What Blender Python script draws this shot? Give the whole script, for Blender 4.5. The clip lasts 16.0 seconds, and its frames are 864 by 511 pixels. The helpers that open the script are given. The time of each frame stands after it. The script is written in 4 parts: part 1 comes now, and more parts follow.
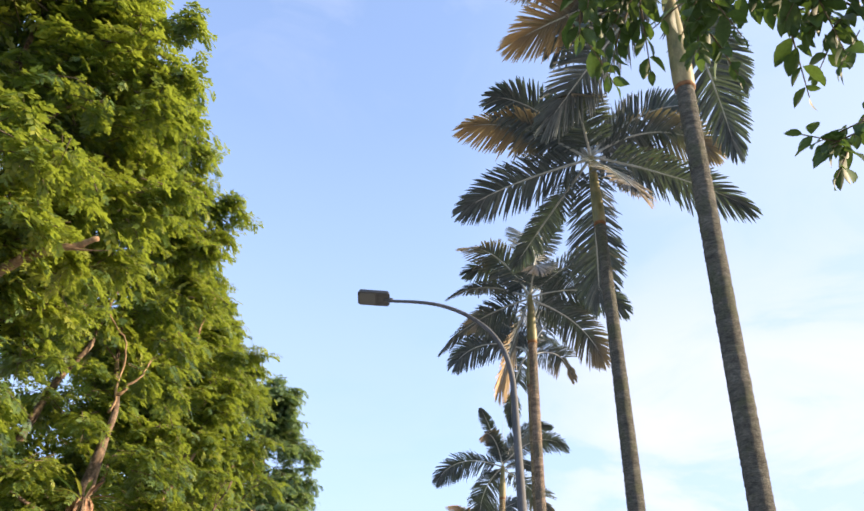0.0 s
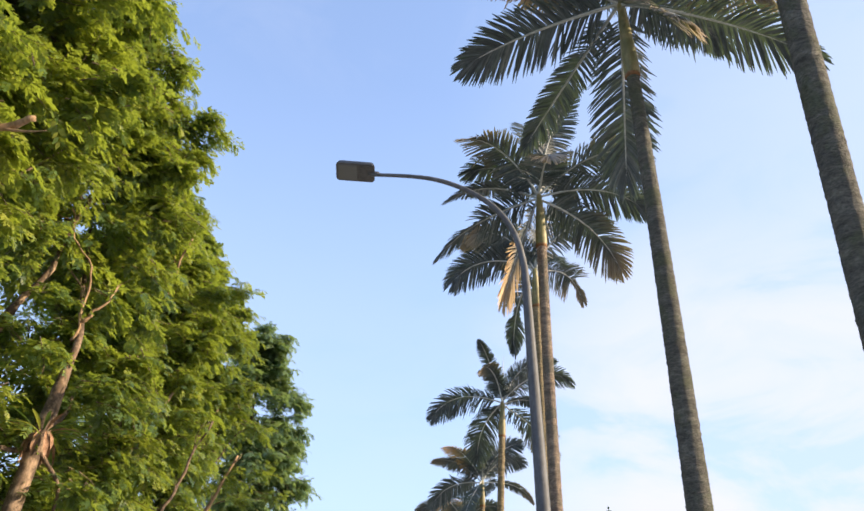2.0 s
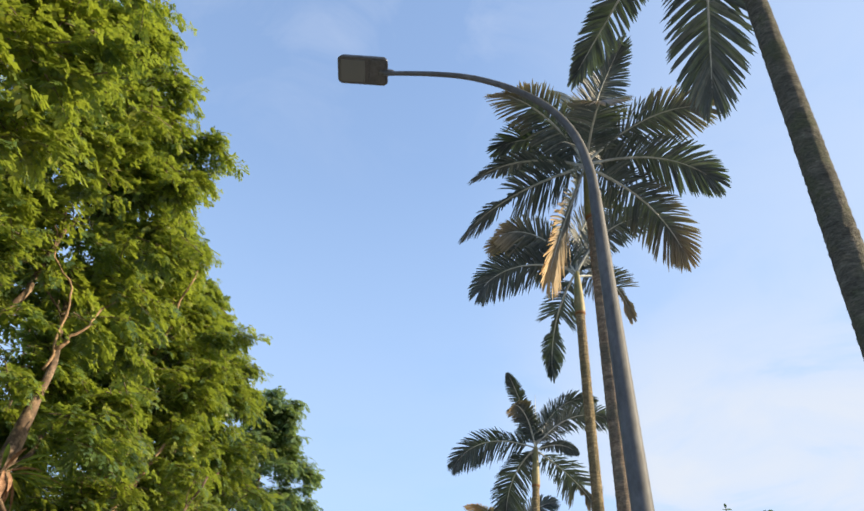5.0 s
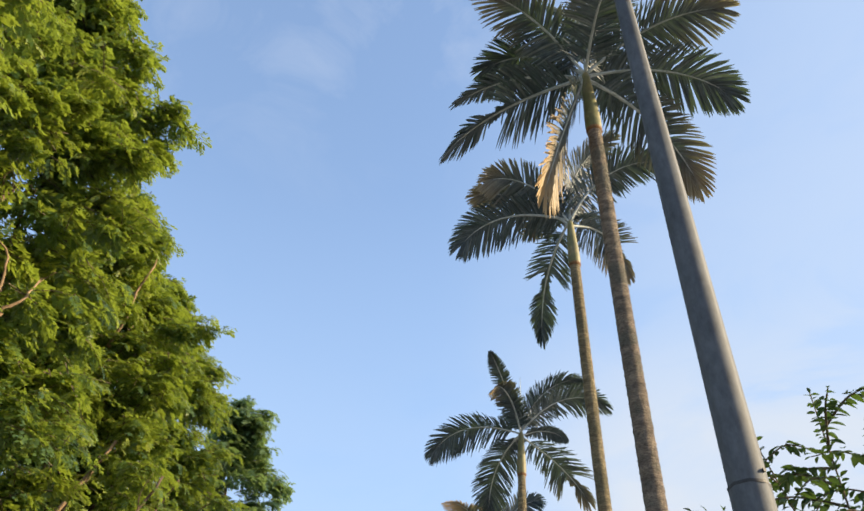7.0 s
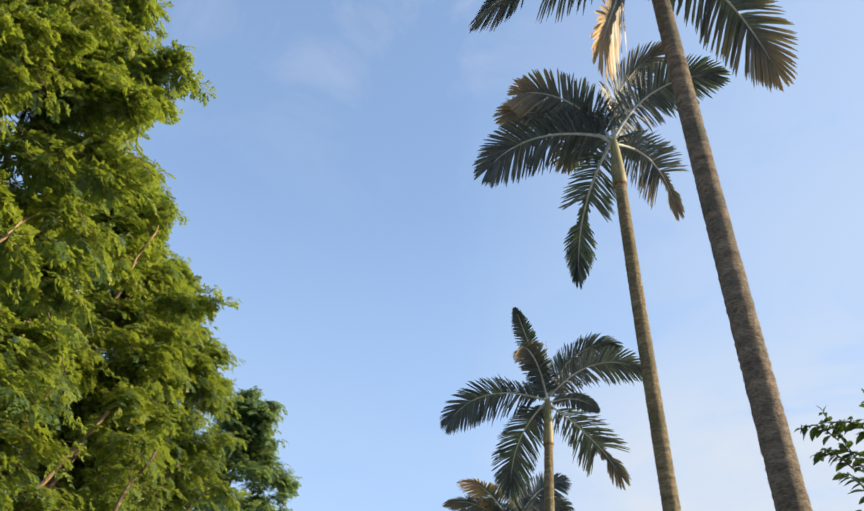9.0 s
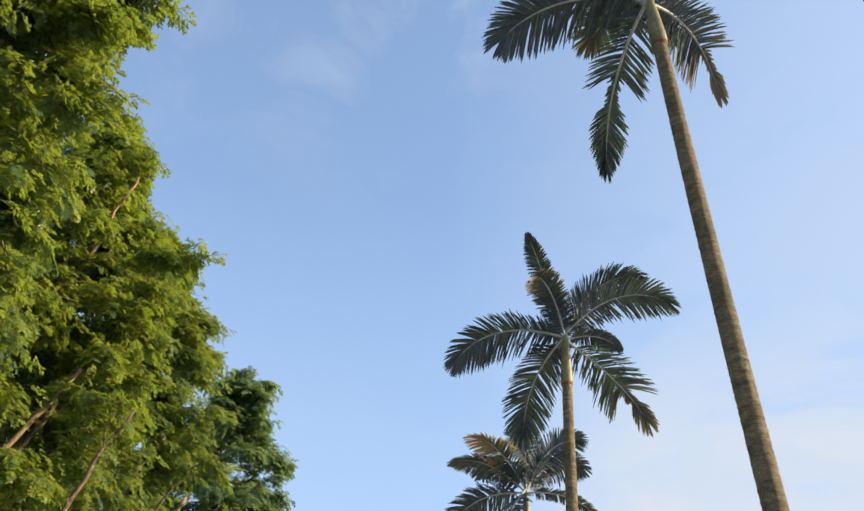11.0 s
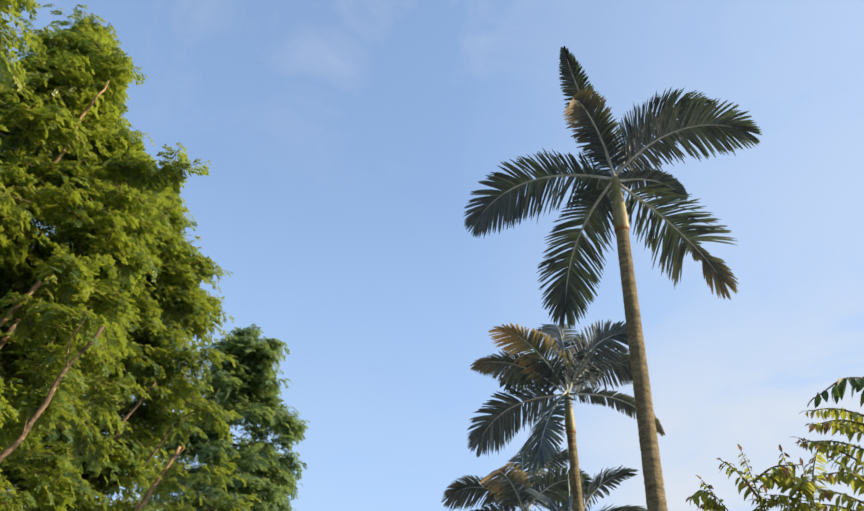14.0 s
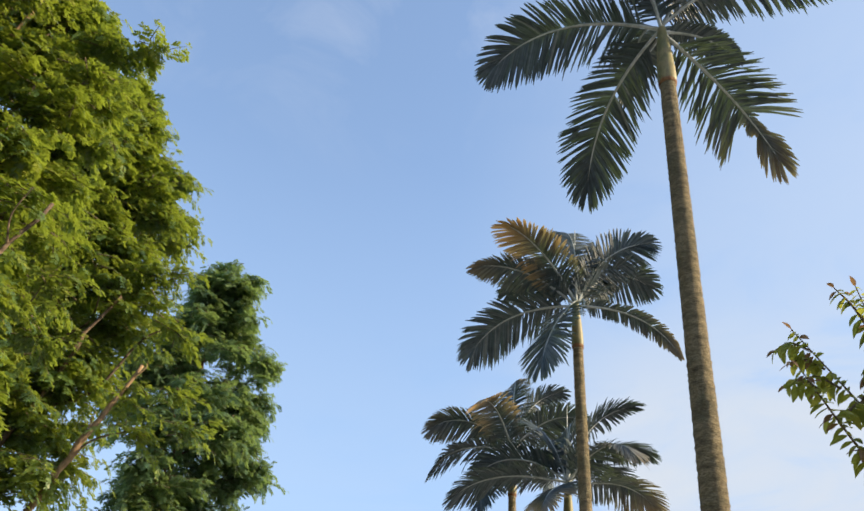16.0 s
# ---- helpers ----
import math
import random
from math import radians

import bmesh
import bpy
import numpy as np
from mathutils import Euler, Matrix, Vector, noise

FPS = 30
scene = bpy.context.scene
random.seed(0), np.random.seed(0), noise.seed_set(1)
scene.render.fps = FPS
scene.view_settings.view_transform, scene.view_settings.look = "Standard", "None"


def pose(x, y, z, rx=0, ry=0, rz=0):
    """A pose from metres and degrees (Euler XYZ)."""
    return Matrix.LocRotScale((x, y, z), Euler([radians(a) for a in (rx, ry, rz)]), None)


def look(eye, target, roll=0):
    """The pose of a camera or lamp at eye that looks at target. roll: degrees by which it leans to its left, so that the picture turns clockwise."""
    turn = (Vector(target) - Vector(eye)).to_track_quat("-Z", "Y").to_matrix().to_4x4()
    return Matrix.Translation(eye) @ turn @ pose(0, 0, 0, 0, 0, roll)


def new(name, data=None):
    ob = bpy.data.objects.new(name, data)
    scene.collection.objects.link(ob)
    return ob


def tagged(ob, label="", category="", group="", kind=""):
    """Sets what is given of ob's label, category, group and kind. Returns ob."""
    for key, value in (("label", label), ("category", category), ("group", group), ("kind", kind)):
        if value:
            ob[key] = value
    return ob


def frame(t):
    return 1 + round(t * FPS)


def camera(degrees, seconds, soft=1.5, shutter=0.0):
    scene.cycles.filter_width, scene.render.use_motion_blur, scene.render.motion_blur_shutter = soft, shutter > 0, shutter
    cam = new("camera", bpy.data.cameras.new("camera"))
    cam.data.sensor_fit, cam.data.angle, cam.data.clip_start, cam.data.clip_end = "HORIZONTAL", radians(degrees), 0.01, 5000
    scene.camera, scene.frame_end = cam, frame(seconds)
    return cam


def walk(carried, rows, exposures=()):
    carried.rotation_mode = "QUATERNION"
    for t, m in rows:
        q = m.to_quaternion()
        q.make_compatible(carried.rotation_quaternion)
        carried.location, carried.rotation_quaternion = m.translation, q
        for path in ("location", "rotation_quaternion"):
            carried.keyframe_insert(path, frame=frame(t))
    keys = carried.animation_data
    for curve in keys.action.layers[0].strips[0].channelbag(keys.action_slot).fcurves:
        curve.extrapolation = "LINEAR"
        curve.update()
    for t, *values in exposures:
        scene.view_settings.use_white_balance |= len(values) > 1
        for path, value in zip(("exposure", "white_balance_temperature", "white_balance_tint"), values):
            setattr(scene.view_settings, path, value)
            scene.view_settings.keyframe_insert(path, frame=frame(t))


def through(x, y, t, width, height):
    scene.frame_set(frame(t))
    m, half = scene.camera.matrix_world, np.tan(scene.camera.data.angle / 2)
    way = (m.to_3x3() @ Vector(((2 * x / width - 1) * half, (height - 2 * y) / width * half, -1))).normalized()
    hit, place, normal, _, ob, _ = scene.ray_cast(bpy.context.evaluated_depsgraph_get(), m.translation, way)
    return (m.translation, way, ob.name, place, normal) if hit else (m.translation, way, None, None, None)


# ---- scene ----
# Walk uphill along a row of palms: seconds, x, y, z, yaw, pitch, roll.
cam = camera(56.49, 16.0, soft=1.65)
ROWS = [
    (0.0, 0.000, 0.000, 1.506, 1.31, 34.32, 2.37),
    (0.5, 0.013, 0.765, 1.553, 1.27, 34.02, 2.81),
    (1.0, 0.036, 1.588, 1.604, 0.80, 32.10, 1.68),
    (1.5, 0.072, 2.327, 1.665, 0.66, 31.96, 1.66),
    (2.0, 0.024, 3.068, 1.734, 0.80, 31.57, 2.36),
    (2.5, -0.051, 3.902, 1.797, 1.73, 30.05, 2.22),
    (3.0, -0.124, 4.631, 1.825, 1.88, 29.99, 3.45),
    (3.5, -0.094, 5.121, 1.815, 2.54, 33.68, 4.11),
    (4.0, -0.101, 5.684, 1.782, 3.04, 35.43, 3.79),
    (6.5, -0.154, 8.877, 1.786, 0.94, 39.74, 2.14),
    (7.0, -0.146, 9.593, 1.789, 0.51, 39.35, 2.18),
    (7.5, -0.166, 10.295, 1.813, 0.89, 38.93, 2.57),
    (8.0, -0.206, 10.850, 1.822, 0.96, 40.11, 2.41),
    (8.5, -0.221, 11.520, 1.824, 1.76, 40.83, 1.91),
    (9.0, -0.273, 12.291, 1.844, 1.74, 40.05, 3.82),
    (11.5, -0.311, 15.996, 1.950, 1.82, 39.92, 3.20),
    (12.0, -0.293, 16.837, 1.951, 3.85, 40.02, 2.09),
    (12.5, -0.329, 17.619, 1.971, 4.21, 39.55, 4.18),
    (13.0, -0.371, 18.395, 2.013, 4.09, 39.28, 3.44),
    (13.5, -0.403, 19.149, 2.046, 3.55, 39.10, 2.50),
    (14.0, -0.427, 19.910, 2.085, 2.56, 38.96, 1.86),
    (14.5, -0.468, 20.710, 2.131, 3.07, 38.90, 4.13),
    (15.0, -0.427, 21.452, 2.159, 1.01, 38.95, 4.14),
    (15.5, -0.439, 22.221, 2.178, 2.11, 38.70, 4.58),
    (16.0, -0.489, 22.999, 2.182, 1.78, 37.18, 5.46),
]
EXPOSURES = ((0.0, 1.54, 6500, 18), (2.0, 1.41, 6500, 17), (4.0, 1.28, 6500, 13), (6.5, 1.18, 6500, 10), (16.0, 1.10, 6500, 10))
walk(cam, [(t, pose(x, y, z, 90 + pitch, 0, yaw) @ pose(0, 0, 0, 0, 0, roll)) for t, x, y, z, yaw, pitch, roll in ROWS], EXPOSURES)

# ---- world and sun ----
SUN_FROM = Vector((0.90, -0.06, 0.42)).normalized()
sun = new("sun", bpy.data.lights.new("sun", "SUN"))
sun.data.energy, sun.data.angle, sun.data.color = 4.1, radians(1.0), (1.0, 0.80, 0.52)
sun.matrix_world = look((30, 0, 30), Vector((30, 0, 30)) - SUN_FROM)


def link(nt, a, b):
    nt.links.new(a, b)


def node(nt, kind, **values):
    n = nt.nodes.new(kind)
    for key, value in values.items():
        n.inputs[key.replace("_", " ")].default_value = value
    return n


def ramp(nt, source, *stops):
    n = nt.nodes.new("ShaderNodeValToRGB")
    while len(n.color_ramp.elements) < len(stops):
        n.color_ramp.elements.new(0.5)
    for e, (p, c) in zip(n.color_ramp.elements, stops):
        e.position, e.color = p, (*c, 1) if len(c) == 3 else c
    link(nt, source, n.inputs["Fac"])
    return n.outputs["Color"]


def grey(v):
    return (v, v, v)


def mixed(nt, fac, a, b, mode="MIX"):
    n = nt.nodes.new("ShaderNodeMix")
    n.data_type, n.blend_type = "RGBA", mode
    for i, v in ((0, fac), (6, a), (7, b)):
        if hasattr(v, "links"):
            link(nt, v, n.inputs[i])
        else:
            n.inputs[i].default_value = v if i == 0 else (*v, 1)
    return n.outputs[2]


world = bpy.data.worlds.new("world")
scene.world = world
world.use_nodes = True
wt = world.node_tree
back = wt.nodes["Background"]
sky = wt.nodes.new("ShaderNodeTexSky")
sky.sky_type, sky.sun_disc = "NISHITA", False
sky.sun_elevation = math.asin(SUN_FROM.z)
sky.sun_rotation = math.atan2(SUN_FROM.x, SUN_FROM.y)
sky.air_density, sky.dust_density, sky.ozone_density = 1.0, 0.6, 1.5
coord = wt.nodes.new("ShaderNodeTexCoord")
spread = node(wt, "ShaderNodeMapping")
spread.inputs["Scale"].default_value = (1.0, 1.0, 2.4)
link(wt, coord.outputs["Generated"], spread.inputs["Vector"])
puff = node(wt, "ShaderNodeTexNoise", Scale=4.2, Detail=8.0, Roughness=0.55, Distortion=0.4)
link(wt, spread.outputs["Vector"], puff.inputs["Vector"])
wisp = node(wt, "ShaderNodeTexNoise", Scale=5.5, Detail=8.0, Roughness=0.6, Distortion=1.2)
link(wt, coord.outputs["Generated"], wisp.inputs["Vector"])
split = wt.nodes.new("ShaderNodeSeparateXYZ")
link(wt, coord.outputs["Generated"], split.inputs["Vector"])
# Low bank of cloud on the sunny side, thin wisps high up over the trees.
cover = ramp(wt, puff.outputs["Fac"], (0.38, grey(0.0)), (0.47, grey(0.70)), (0.58, grey(1.0)))
low = ramp(wt, split.outputs["Z"], (0.30, grey(1.0)), (0.43, grey(0.80)), (0.56, grey(0.18)), (0.78, grey(0.05)))
cloud = mixed(wt, 1.0, cover, low, "MULTIPLY")
sunward = ramp(wt, split.outputs["X"], (0.03, grey(0.08)), (0.24, grey(1.0)))
cloud = mixed(wt, 1.0, cloud, sunward, "MULTIPLY")
high = ramp(wt, split.outputs["Z"], (0.66, grey(0.0)), (0.84, grey(0.50)))
treeward = ramp(wt, split.outputs["X"], (0.02, grey(1.0)), (0.16, grey(0.0)))
streak = mixed(wt, 1.0, ramp(wt, wisp.outputs["Fac"], (0.46, grey(0.0)), (0.72, grey(1.0))), high, "MULTIPLY")
streak = mixed(wt, 1.0, streak, mixed(wt, 1.0, treeward, grey(0.65), "MULTIPLY"), "MULTIPLY")
haze = ramp(wt, split.outputs["Z"], (0.0, grey(0.85)), (0.45, grey(0.52)), (0.68, grey(0.21)), (0.95, grey(0.15)))
side_haze = ramp(wt, split.outputs["X"], (0.0, grey(0.0)), (0.45, grey(0.52)))
veiled = mixed(wt, haze, sky.outputs["Color"], (1.47, 2.03, 2.93))
veiled = mixed(wt, side_haze, veiled, (1.76, 2.10, 2.62))
veiled = mixed(wt, streak, veiled, (2.2, 2.4, 2.8))
link(wt, mixed(wt, cloud, veiled, (2.30, 2.45, 2.66)), back.inputs["Color"])
back.inputs["Strength"].default_value = 0.15


# ---- materials ----
def material(name):
    m = bpy.data.materials.new(name)
    m.use_nodes = True
    return m, m.node_tree, m.node_tree.nodes["Principled BSDF"]


def bumped(nt, bsdf, height, strength, distance=0.02):
    b = node(nt, "ShaderNodeBump", Strength=strength, Distance=distance)
    link(nt, height, b.inputs["Height"])
    link(nt, b.outputs["Normal"], bsdf.inputs["Normal"])


def noise_tex(nt, scale, detail=5.0, rough=0.6, stretch=None):
    n = node(nt, "ShaderNodeTexNoise", Scale=scale, Detail=detail, Roughness=rough)
    c = nt.nodes.new("ShaderNodeTexCoord")
    if stretch:
        m = node(nt, "ShaderNodeMapping")
        m.inputs["Scale"].default_value = stretch
        link(nt, c.outputs["Object"], m.inputs["Vector"])
        link(nt, m.outputs["Vector"], n.inputs["Vector"])
    else:
        link(nt, c.outputs["Object"], n.inputs["Vector"])
    return n.outputs["Fac"]


def leafy(name, dark, mid, light, through_colour, share=0.35, rough=0.45, dry=None, single=False, spec=0.35):
    """A thin leaf: gloss above, light coming through, tone varied leaf by leaf; dry: the colour towards the tip."""
    m, nt, bsdf = material(name)
    tone = nt.nodes.new("ShaderNodeObjectInfo" if single else "ShaderNodeAttribute")
    if not single:
        tone.attribute_name = "tone"
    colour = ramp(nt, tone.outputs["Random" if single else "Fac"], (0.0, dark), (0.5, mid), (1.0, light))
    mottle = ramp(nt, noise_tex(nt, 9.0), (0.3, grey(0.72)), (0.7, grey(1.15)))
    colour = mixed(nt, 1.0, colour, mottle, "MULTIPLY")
    glow = mixed(nt, 1.0, through_colour, mottle, "MULTIPLY")
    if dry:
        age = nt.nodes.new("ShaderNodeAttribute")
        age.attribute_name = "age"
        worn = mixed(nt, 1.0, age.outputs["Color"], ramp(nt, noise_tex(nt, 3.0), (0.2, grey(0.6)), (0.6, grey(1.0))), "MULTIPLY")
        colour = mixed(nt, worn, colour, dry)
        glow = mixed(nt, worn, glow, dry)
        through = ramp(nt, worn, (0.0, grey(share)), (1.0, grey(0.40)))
    link(nt, colour, bsdf.inputs["Base Color"])
    bsdf.inputs["Roughness"].default_value = rough
    bsdf.inputs["Specular IOR Level"].default_value = spec
    lit = nt.nodes.new("ShaderNodeBsdfTranslucent")
    link(nt, glow, lit.inputs["Color"])
    both = node(nt, "ShaderNodeMixShader", Fac=share)
    if dry:
        link(nt, through, both.inputs[0])
    link(nt, bsdf.outputs[0], both.inputs[1])
    link(nt, lit.outputs[0], both.inputs[2])
    link(nt, both.outputs[0], nt.nodes["Material Output"].inputs["Surface"])
    return m


def barky(name, a, b, c, scale, stretch, strength=0.5, lichen=None, rough=0.9, speck=0.62, depth=0.02):
    m, nt, bsdf = material(name)
    coarse = noise_tex(nt, scale, 6.0, 0.65, stretch)
    colour = ramp(nt, coarse, (0.30, a), (0.52, b), (0.74, c))
    if lichen:
        colour = mixed(nt, ramp(nt, noise_tex(nt, 2.3, 8.0, 0.7), (0.50, grey(0.0)), (0.60, grey(0.85))), colour, lichen)
    fine = noise_tex(nt, scale * 5, 4.0, 0.7, stretch)
    colour = mixed(nt, 1.0, colour, ramp(nt, fine, (0.3, grey(speck)), (0.65, grey(1.15))), "MULTIPLY")
    link(nt, colour, bsdf.inputs["Base Color"])
    bsdf.inputs["Roughness"].default_value = rough
    bumped(nt, bsdf, fine, strength, depth)
    return m


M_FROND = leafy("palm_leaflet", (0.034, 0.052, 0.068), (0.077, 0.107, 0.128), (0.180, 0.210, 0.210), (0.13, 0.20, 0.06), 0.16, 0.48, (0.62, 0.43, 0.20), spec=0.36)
M_RACHIS = barky("palm_rachis", (0.25, 0.30, 0.27), (0.39, 0.43, 0.42), (0.52, 0.55, 0.54), 6.0, (1, 1, 1), 0.2, None, 0.6)
M_TRUNK = barky("palm_trunk", (0.125, 0.100, 0.058), (0.300, 0.242, 0.135), (0.46, 0.38, 0.225), 5.0, (1, 1, 3.0), 1.0, (0.170, 0.150, 0.082), speck=0.42, depth=0.05)
M_RUDDY = barky("ruddy_palm_trunk", (0.120, 0.096, 0.076), (0.285, 0.226, 0.168), (0.44, 0.365, 0.265), 5.0, (1, 1, 3.0), 1.0, (0.150, 0.145, 0.110), speck=0.36, depth=0.05)
# Mossy bark, its colour also darkened for the shade of overhanging trees.
M_SHADED_MOSSY = barky("shaded_mossy_palm_trunk", (0.058, 0.060, 0.050), (0.132, 0.132, 0.108), (0.24, 0.235, 0.19), 5.0, (1, 1, 3.0), 1.0, (0.100, 0.116, 0.066), speck=0.38, depth=0.05)
M_SHAFT = barky("crownshaft", (0.10, 0.11, 0.04), (0.18, 0.17, 0.066), (0.26, 0.225, 0.10), 3.5, (1, 1, 0.35), 0.15, (0.24, 0.20, 0.09), 0.55)
M_COLLAR = barky("collar", (0.10, 0.05, 0.02), (0.20, 0.10, 0.04), (0.30, 0.17, 0.07), 8.0, (1, 1, 0.5), 0.4)
M_LEAF = leafy("tree_leaf", (0.046, 0.098, 0.058), (0.100, 0.170, 0.042), (0.280, 0.308, 0.044), (0.33, 0.42, 0.04), 0.42, 0.42, spec=0.5)
M_COOL = leafy("cool_tree_leaf", (0.056, 0.115, 0.084), (0.105, 0.185, 0.100), (0.215, 0.280, 0.095), (0.26, 0.38, 0.10), 0.44, 0.42, spec=0.55)
M_BROAD = leafy("broad_leaf", (0.020, 0.045, 0.016), (0.035, 0.075, 0.020), (0.060, 0.110, 0.025), (0.12, 0.21, 0.03), 0.25, 0.55, None, True)
M_YOUNG = leafy("young_leaf", (0.06, 0.10, 0.026), (0.16, 0.21, 0.038), (0.36, 0.35, 0.06), (0.44, 0.47, 0.07), 0.45, 0.5, None, True)
M_RED = leafy("red_leaf", (0.10, 0.06, 0.03), (0.16, 0.09, 0.05), (0.22, 0.16, 0.06), (0.30, 0.18, 0.08), 0.35, 0.4, None, True)
M_BARK = barky("tree_bark", (0.040, 0.028, 0.020), (0.100, 0.068, 0.044), (0.22, 0.15, 0.095), 2.2, (1, 1, 0.35), 0.8, (0.32, 0.23, 0.15))
M_PALE = barky("pale_bark", (0.13, 0.08, 0.045), (0.28, 0.185, 0.10), (0.42, 0.30, 0.18), 3.0, (1, 1, 0.4), 0.6)
M_TWIG = barky("twig", (0.07, 0.055, 0.035), (0.13, 0.10, 0.06), (0.20, 0.16, 0.10), 12.0, (1, 1, 0.5), 0.4)
M_DEAD = barky("dead_fern", (0.12, 0.06, 0.03), (0.26, 0.15, 0.09), (0.40, 0.27, 0.18), 6.0, (1, 1, 0.4), 0.7)
M_STEEL = barky("galvanised_steel", (0.056, 0.065, 0.077), (0.076, 0.087, 0.101), (0.100, 0.110, 0.124), 3.0, (1, 1, 0.5), 0.06, None, 0.68)
M_HEAD = barky("lamp_housing", (0.045, 0.05, 0.055), (0.065, 0.07, 0.075), (0.09, 0.095, 0.10), 9.0, (1, 1, 1), 0.05, None, 0.5)
M_BAND = barky("dark_band", (0.02, 0.02, 0.022), (0.03, 0.03, 0.032), (0.045, 0.045, 0.05), 12.0, (1, 1, 1), 0.1, None, 0.6)
# Unseen ground, made pale to bounce light up onto the fronds.
M_GROUND = barky("pale_bounce_ground", (0.20, 0.195, 0.18), (0.27, 0.265, 0.245), (0.34, 0.33, 0.31), 0.6, (1, 1, 1), 0.4, (0.22, 0.21, 0.19))

M_LENS, nt, bsdf = material("lamp_lens")
bsdf.inputs["Base Color"].default_value = (0.10, 0.11, 0.11, 1)
bsdf.inputs["Roughness"].default_value = 0.2
M_GEAR, nt, bsdf = material("gear_box")
bsdf.inputs["Base Color"].default_value = (0.34, 0.36, 0.36, 1)
bsdf.inputs["Roughness"].default_value = 0.45


# ---- building helpers ----
def mesh_from(name, verts, faces, mats, smooth=False, attrs=None):
    """verts (n, 3); faces (m, 3) or (m, 4), or a plain list of faces."""
    me = bpy.data.meshes.new(name)
    if isinstance(faces, np.ndarray):
        n, k = faces.shape
        me.vertices.add(len(verts))
        me.vertices.foreach_set("co", np.asarray(verts, np.float32).ravel())
        me.loops.add(n * k)
        me.loops.foreach_set("vertex_index", faces.astype(np.int32).ravel())
        me.polygons.add(n)
        me.polygons.foreach_set("loop_start", np.arange(0, n * k, k, dtype=np.int32))
        me.update(calc_edges=True)
    else:
        me.from_pydata([tuple(v) for v in verts], [], faces)
    if smooth:
        me.polygons.foreach_set("use_smooth", np.ones(len(me.polygons), bool))
    for key, values in (attrs or {}).items():
        me.attributes.new(key, "FLOAT", "POINT").data.foreach_set("value", np.asarray(values, np.float32))
    me.materials.append(mats)
    return me


def part(name, me, parent, label=""):
    ob = new(name, me)
    ob.parent = parent
    return tagged(ob, label) if label else ob


def thing(name, place, label, category, group=""):
    ob = new(name)
    ob.location = place
    ob.empty_display_size = 0.3
    return tagged(ob, label, category, group)


def unit(v):
    v = np.asarray(v, float)
    return v / np.maximum(np.linalg.norm(v, axis=-1, keepdims=True), 1e-9)


def tube(points, radii, sides=10, caps=True, rough=0.0, seed=0):
    """A tapered tube along points; rough: uneven radius."""
    rng = np.random.default_rng(seed)
    pts = np.asarray(points, float)
    tan = unit(np.gradient(pts, axis=0))
    ref = np.array([0.0, 1.0, 0.0]) if abs(tan[0][1]) < 0.9 else np.array([1.0, 0.0, 0.0])
    verts = []
    for p, t, r in zip(pts, tan, radii):
        a = unit(np.cross(t, ref))
        b = np.cross(t, a)
        ang = np.arange(sides) * 2 * math.pi / sides
        rr = r * (1 + rough * rng.uniform(-1, 1, sides))
        verts.append(p + (np.cos(ang) * rr)[:, None] * a + (np.sin(ang) * rr)[:, None] * b)
    verts = np.concatenate(verts)
    faces = []
    for i in range(len(pts) - 1):
        for j in range(sides):
            k = (j + 1) % sides
            faces.append((i * sides + j, i * sides + k, (i + 1) * sides + k, (i + 1) * sides + j))
    if caps:
        faces.append(tuple(range(sides))[::-1])
        faces.append(tuple((len(pts) - 1) * sides + j for j in range(sides)))
    return verts, faces


def bend(points, n):
    """A smooth line through points (Catmull-Rom), n steps a span."""
    p = np.asarray(points, float)
    p = np.concatenate([[2 * p[0] - p[1]], p, [2 * p[-1] - p[-2]]])
    out = []
    for i in range(1, len(p) - 2):
        for u in np.arange(n) / n:
            a, b, c, d = p[i - 1], p[i], p[i + 1], p[i + 2]
            out.append(0.5 * (2 * b + (c - a) * u + (2 * a - 5 * b + 4 * c - d) * u * u + (3 * b - a - 3 * c + d) * u ** 3))
    return np.array(out + [p[-2]])


def ground_z(y):
    return 0.029 * y - 0.06


# ---- ground: one gently rising sheet ----
def build_ground():
    n, half = 60, 1500.0
    g = np.sign(np.linspace(-1, 1, n)) * np.abs(np.linspace(-1, 1, n)) ** 3 * half
    xs, ys = np.meshgrid(g, g + 20, indexing="ij")
    zs = ground_z(np.clip(ys, -40, 90))
    idx = np.arange(n * n).reshape(n, n)
    faces = np.stack([idx[:-1, :-1], idx[1:, :-1], idx[1:, 1:], idx[:-1, 1:]], -1).reshape(-1, 4)
    ob = new("ground", mesh_from("ground", np.stack([xs, ys, zs], -1).reshape(-1, 3), faces, M_GROUND, True))
    tagged(ob, "gently rising unseen ground under palms and trees, pale to bounce light", "ground", kind="structure")


build_ground()


# ---- palms ----
def rachis_line(az, rise, fall, length, swing, n=26):
    s = (np.arange(n) + 0.5) / n
    e = np.radians(rise + (fall - rise) * s ** 1.8)
    a = np.radians(az + swing * s)
    d = np.stack([np.cos(e) * np.cos(a), np.cos(e) * np.sin(a), np.sin(e)], 1) * length / n
    return np.concatenate([[np.zeros(3)], np.cumsum(d, 0)])


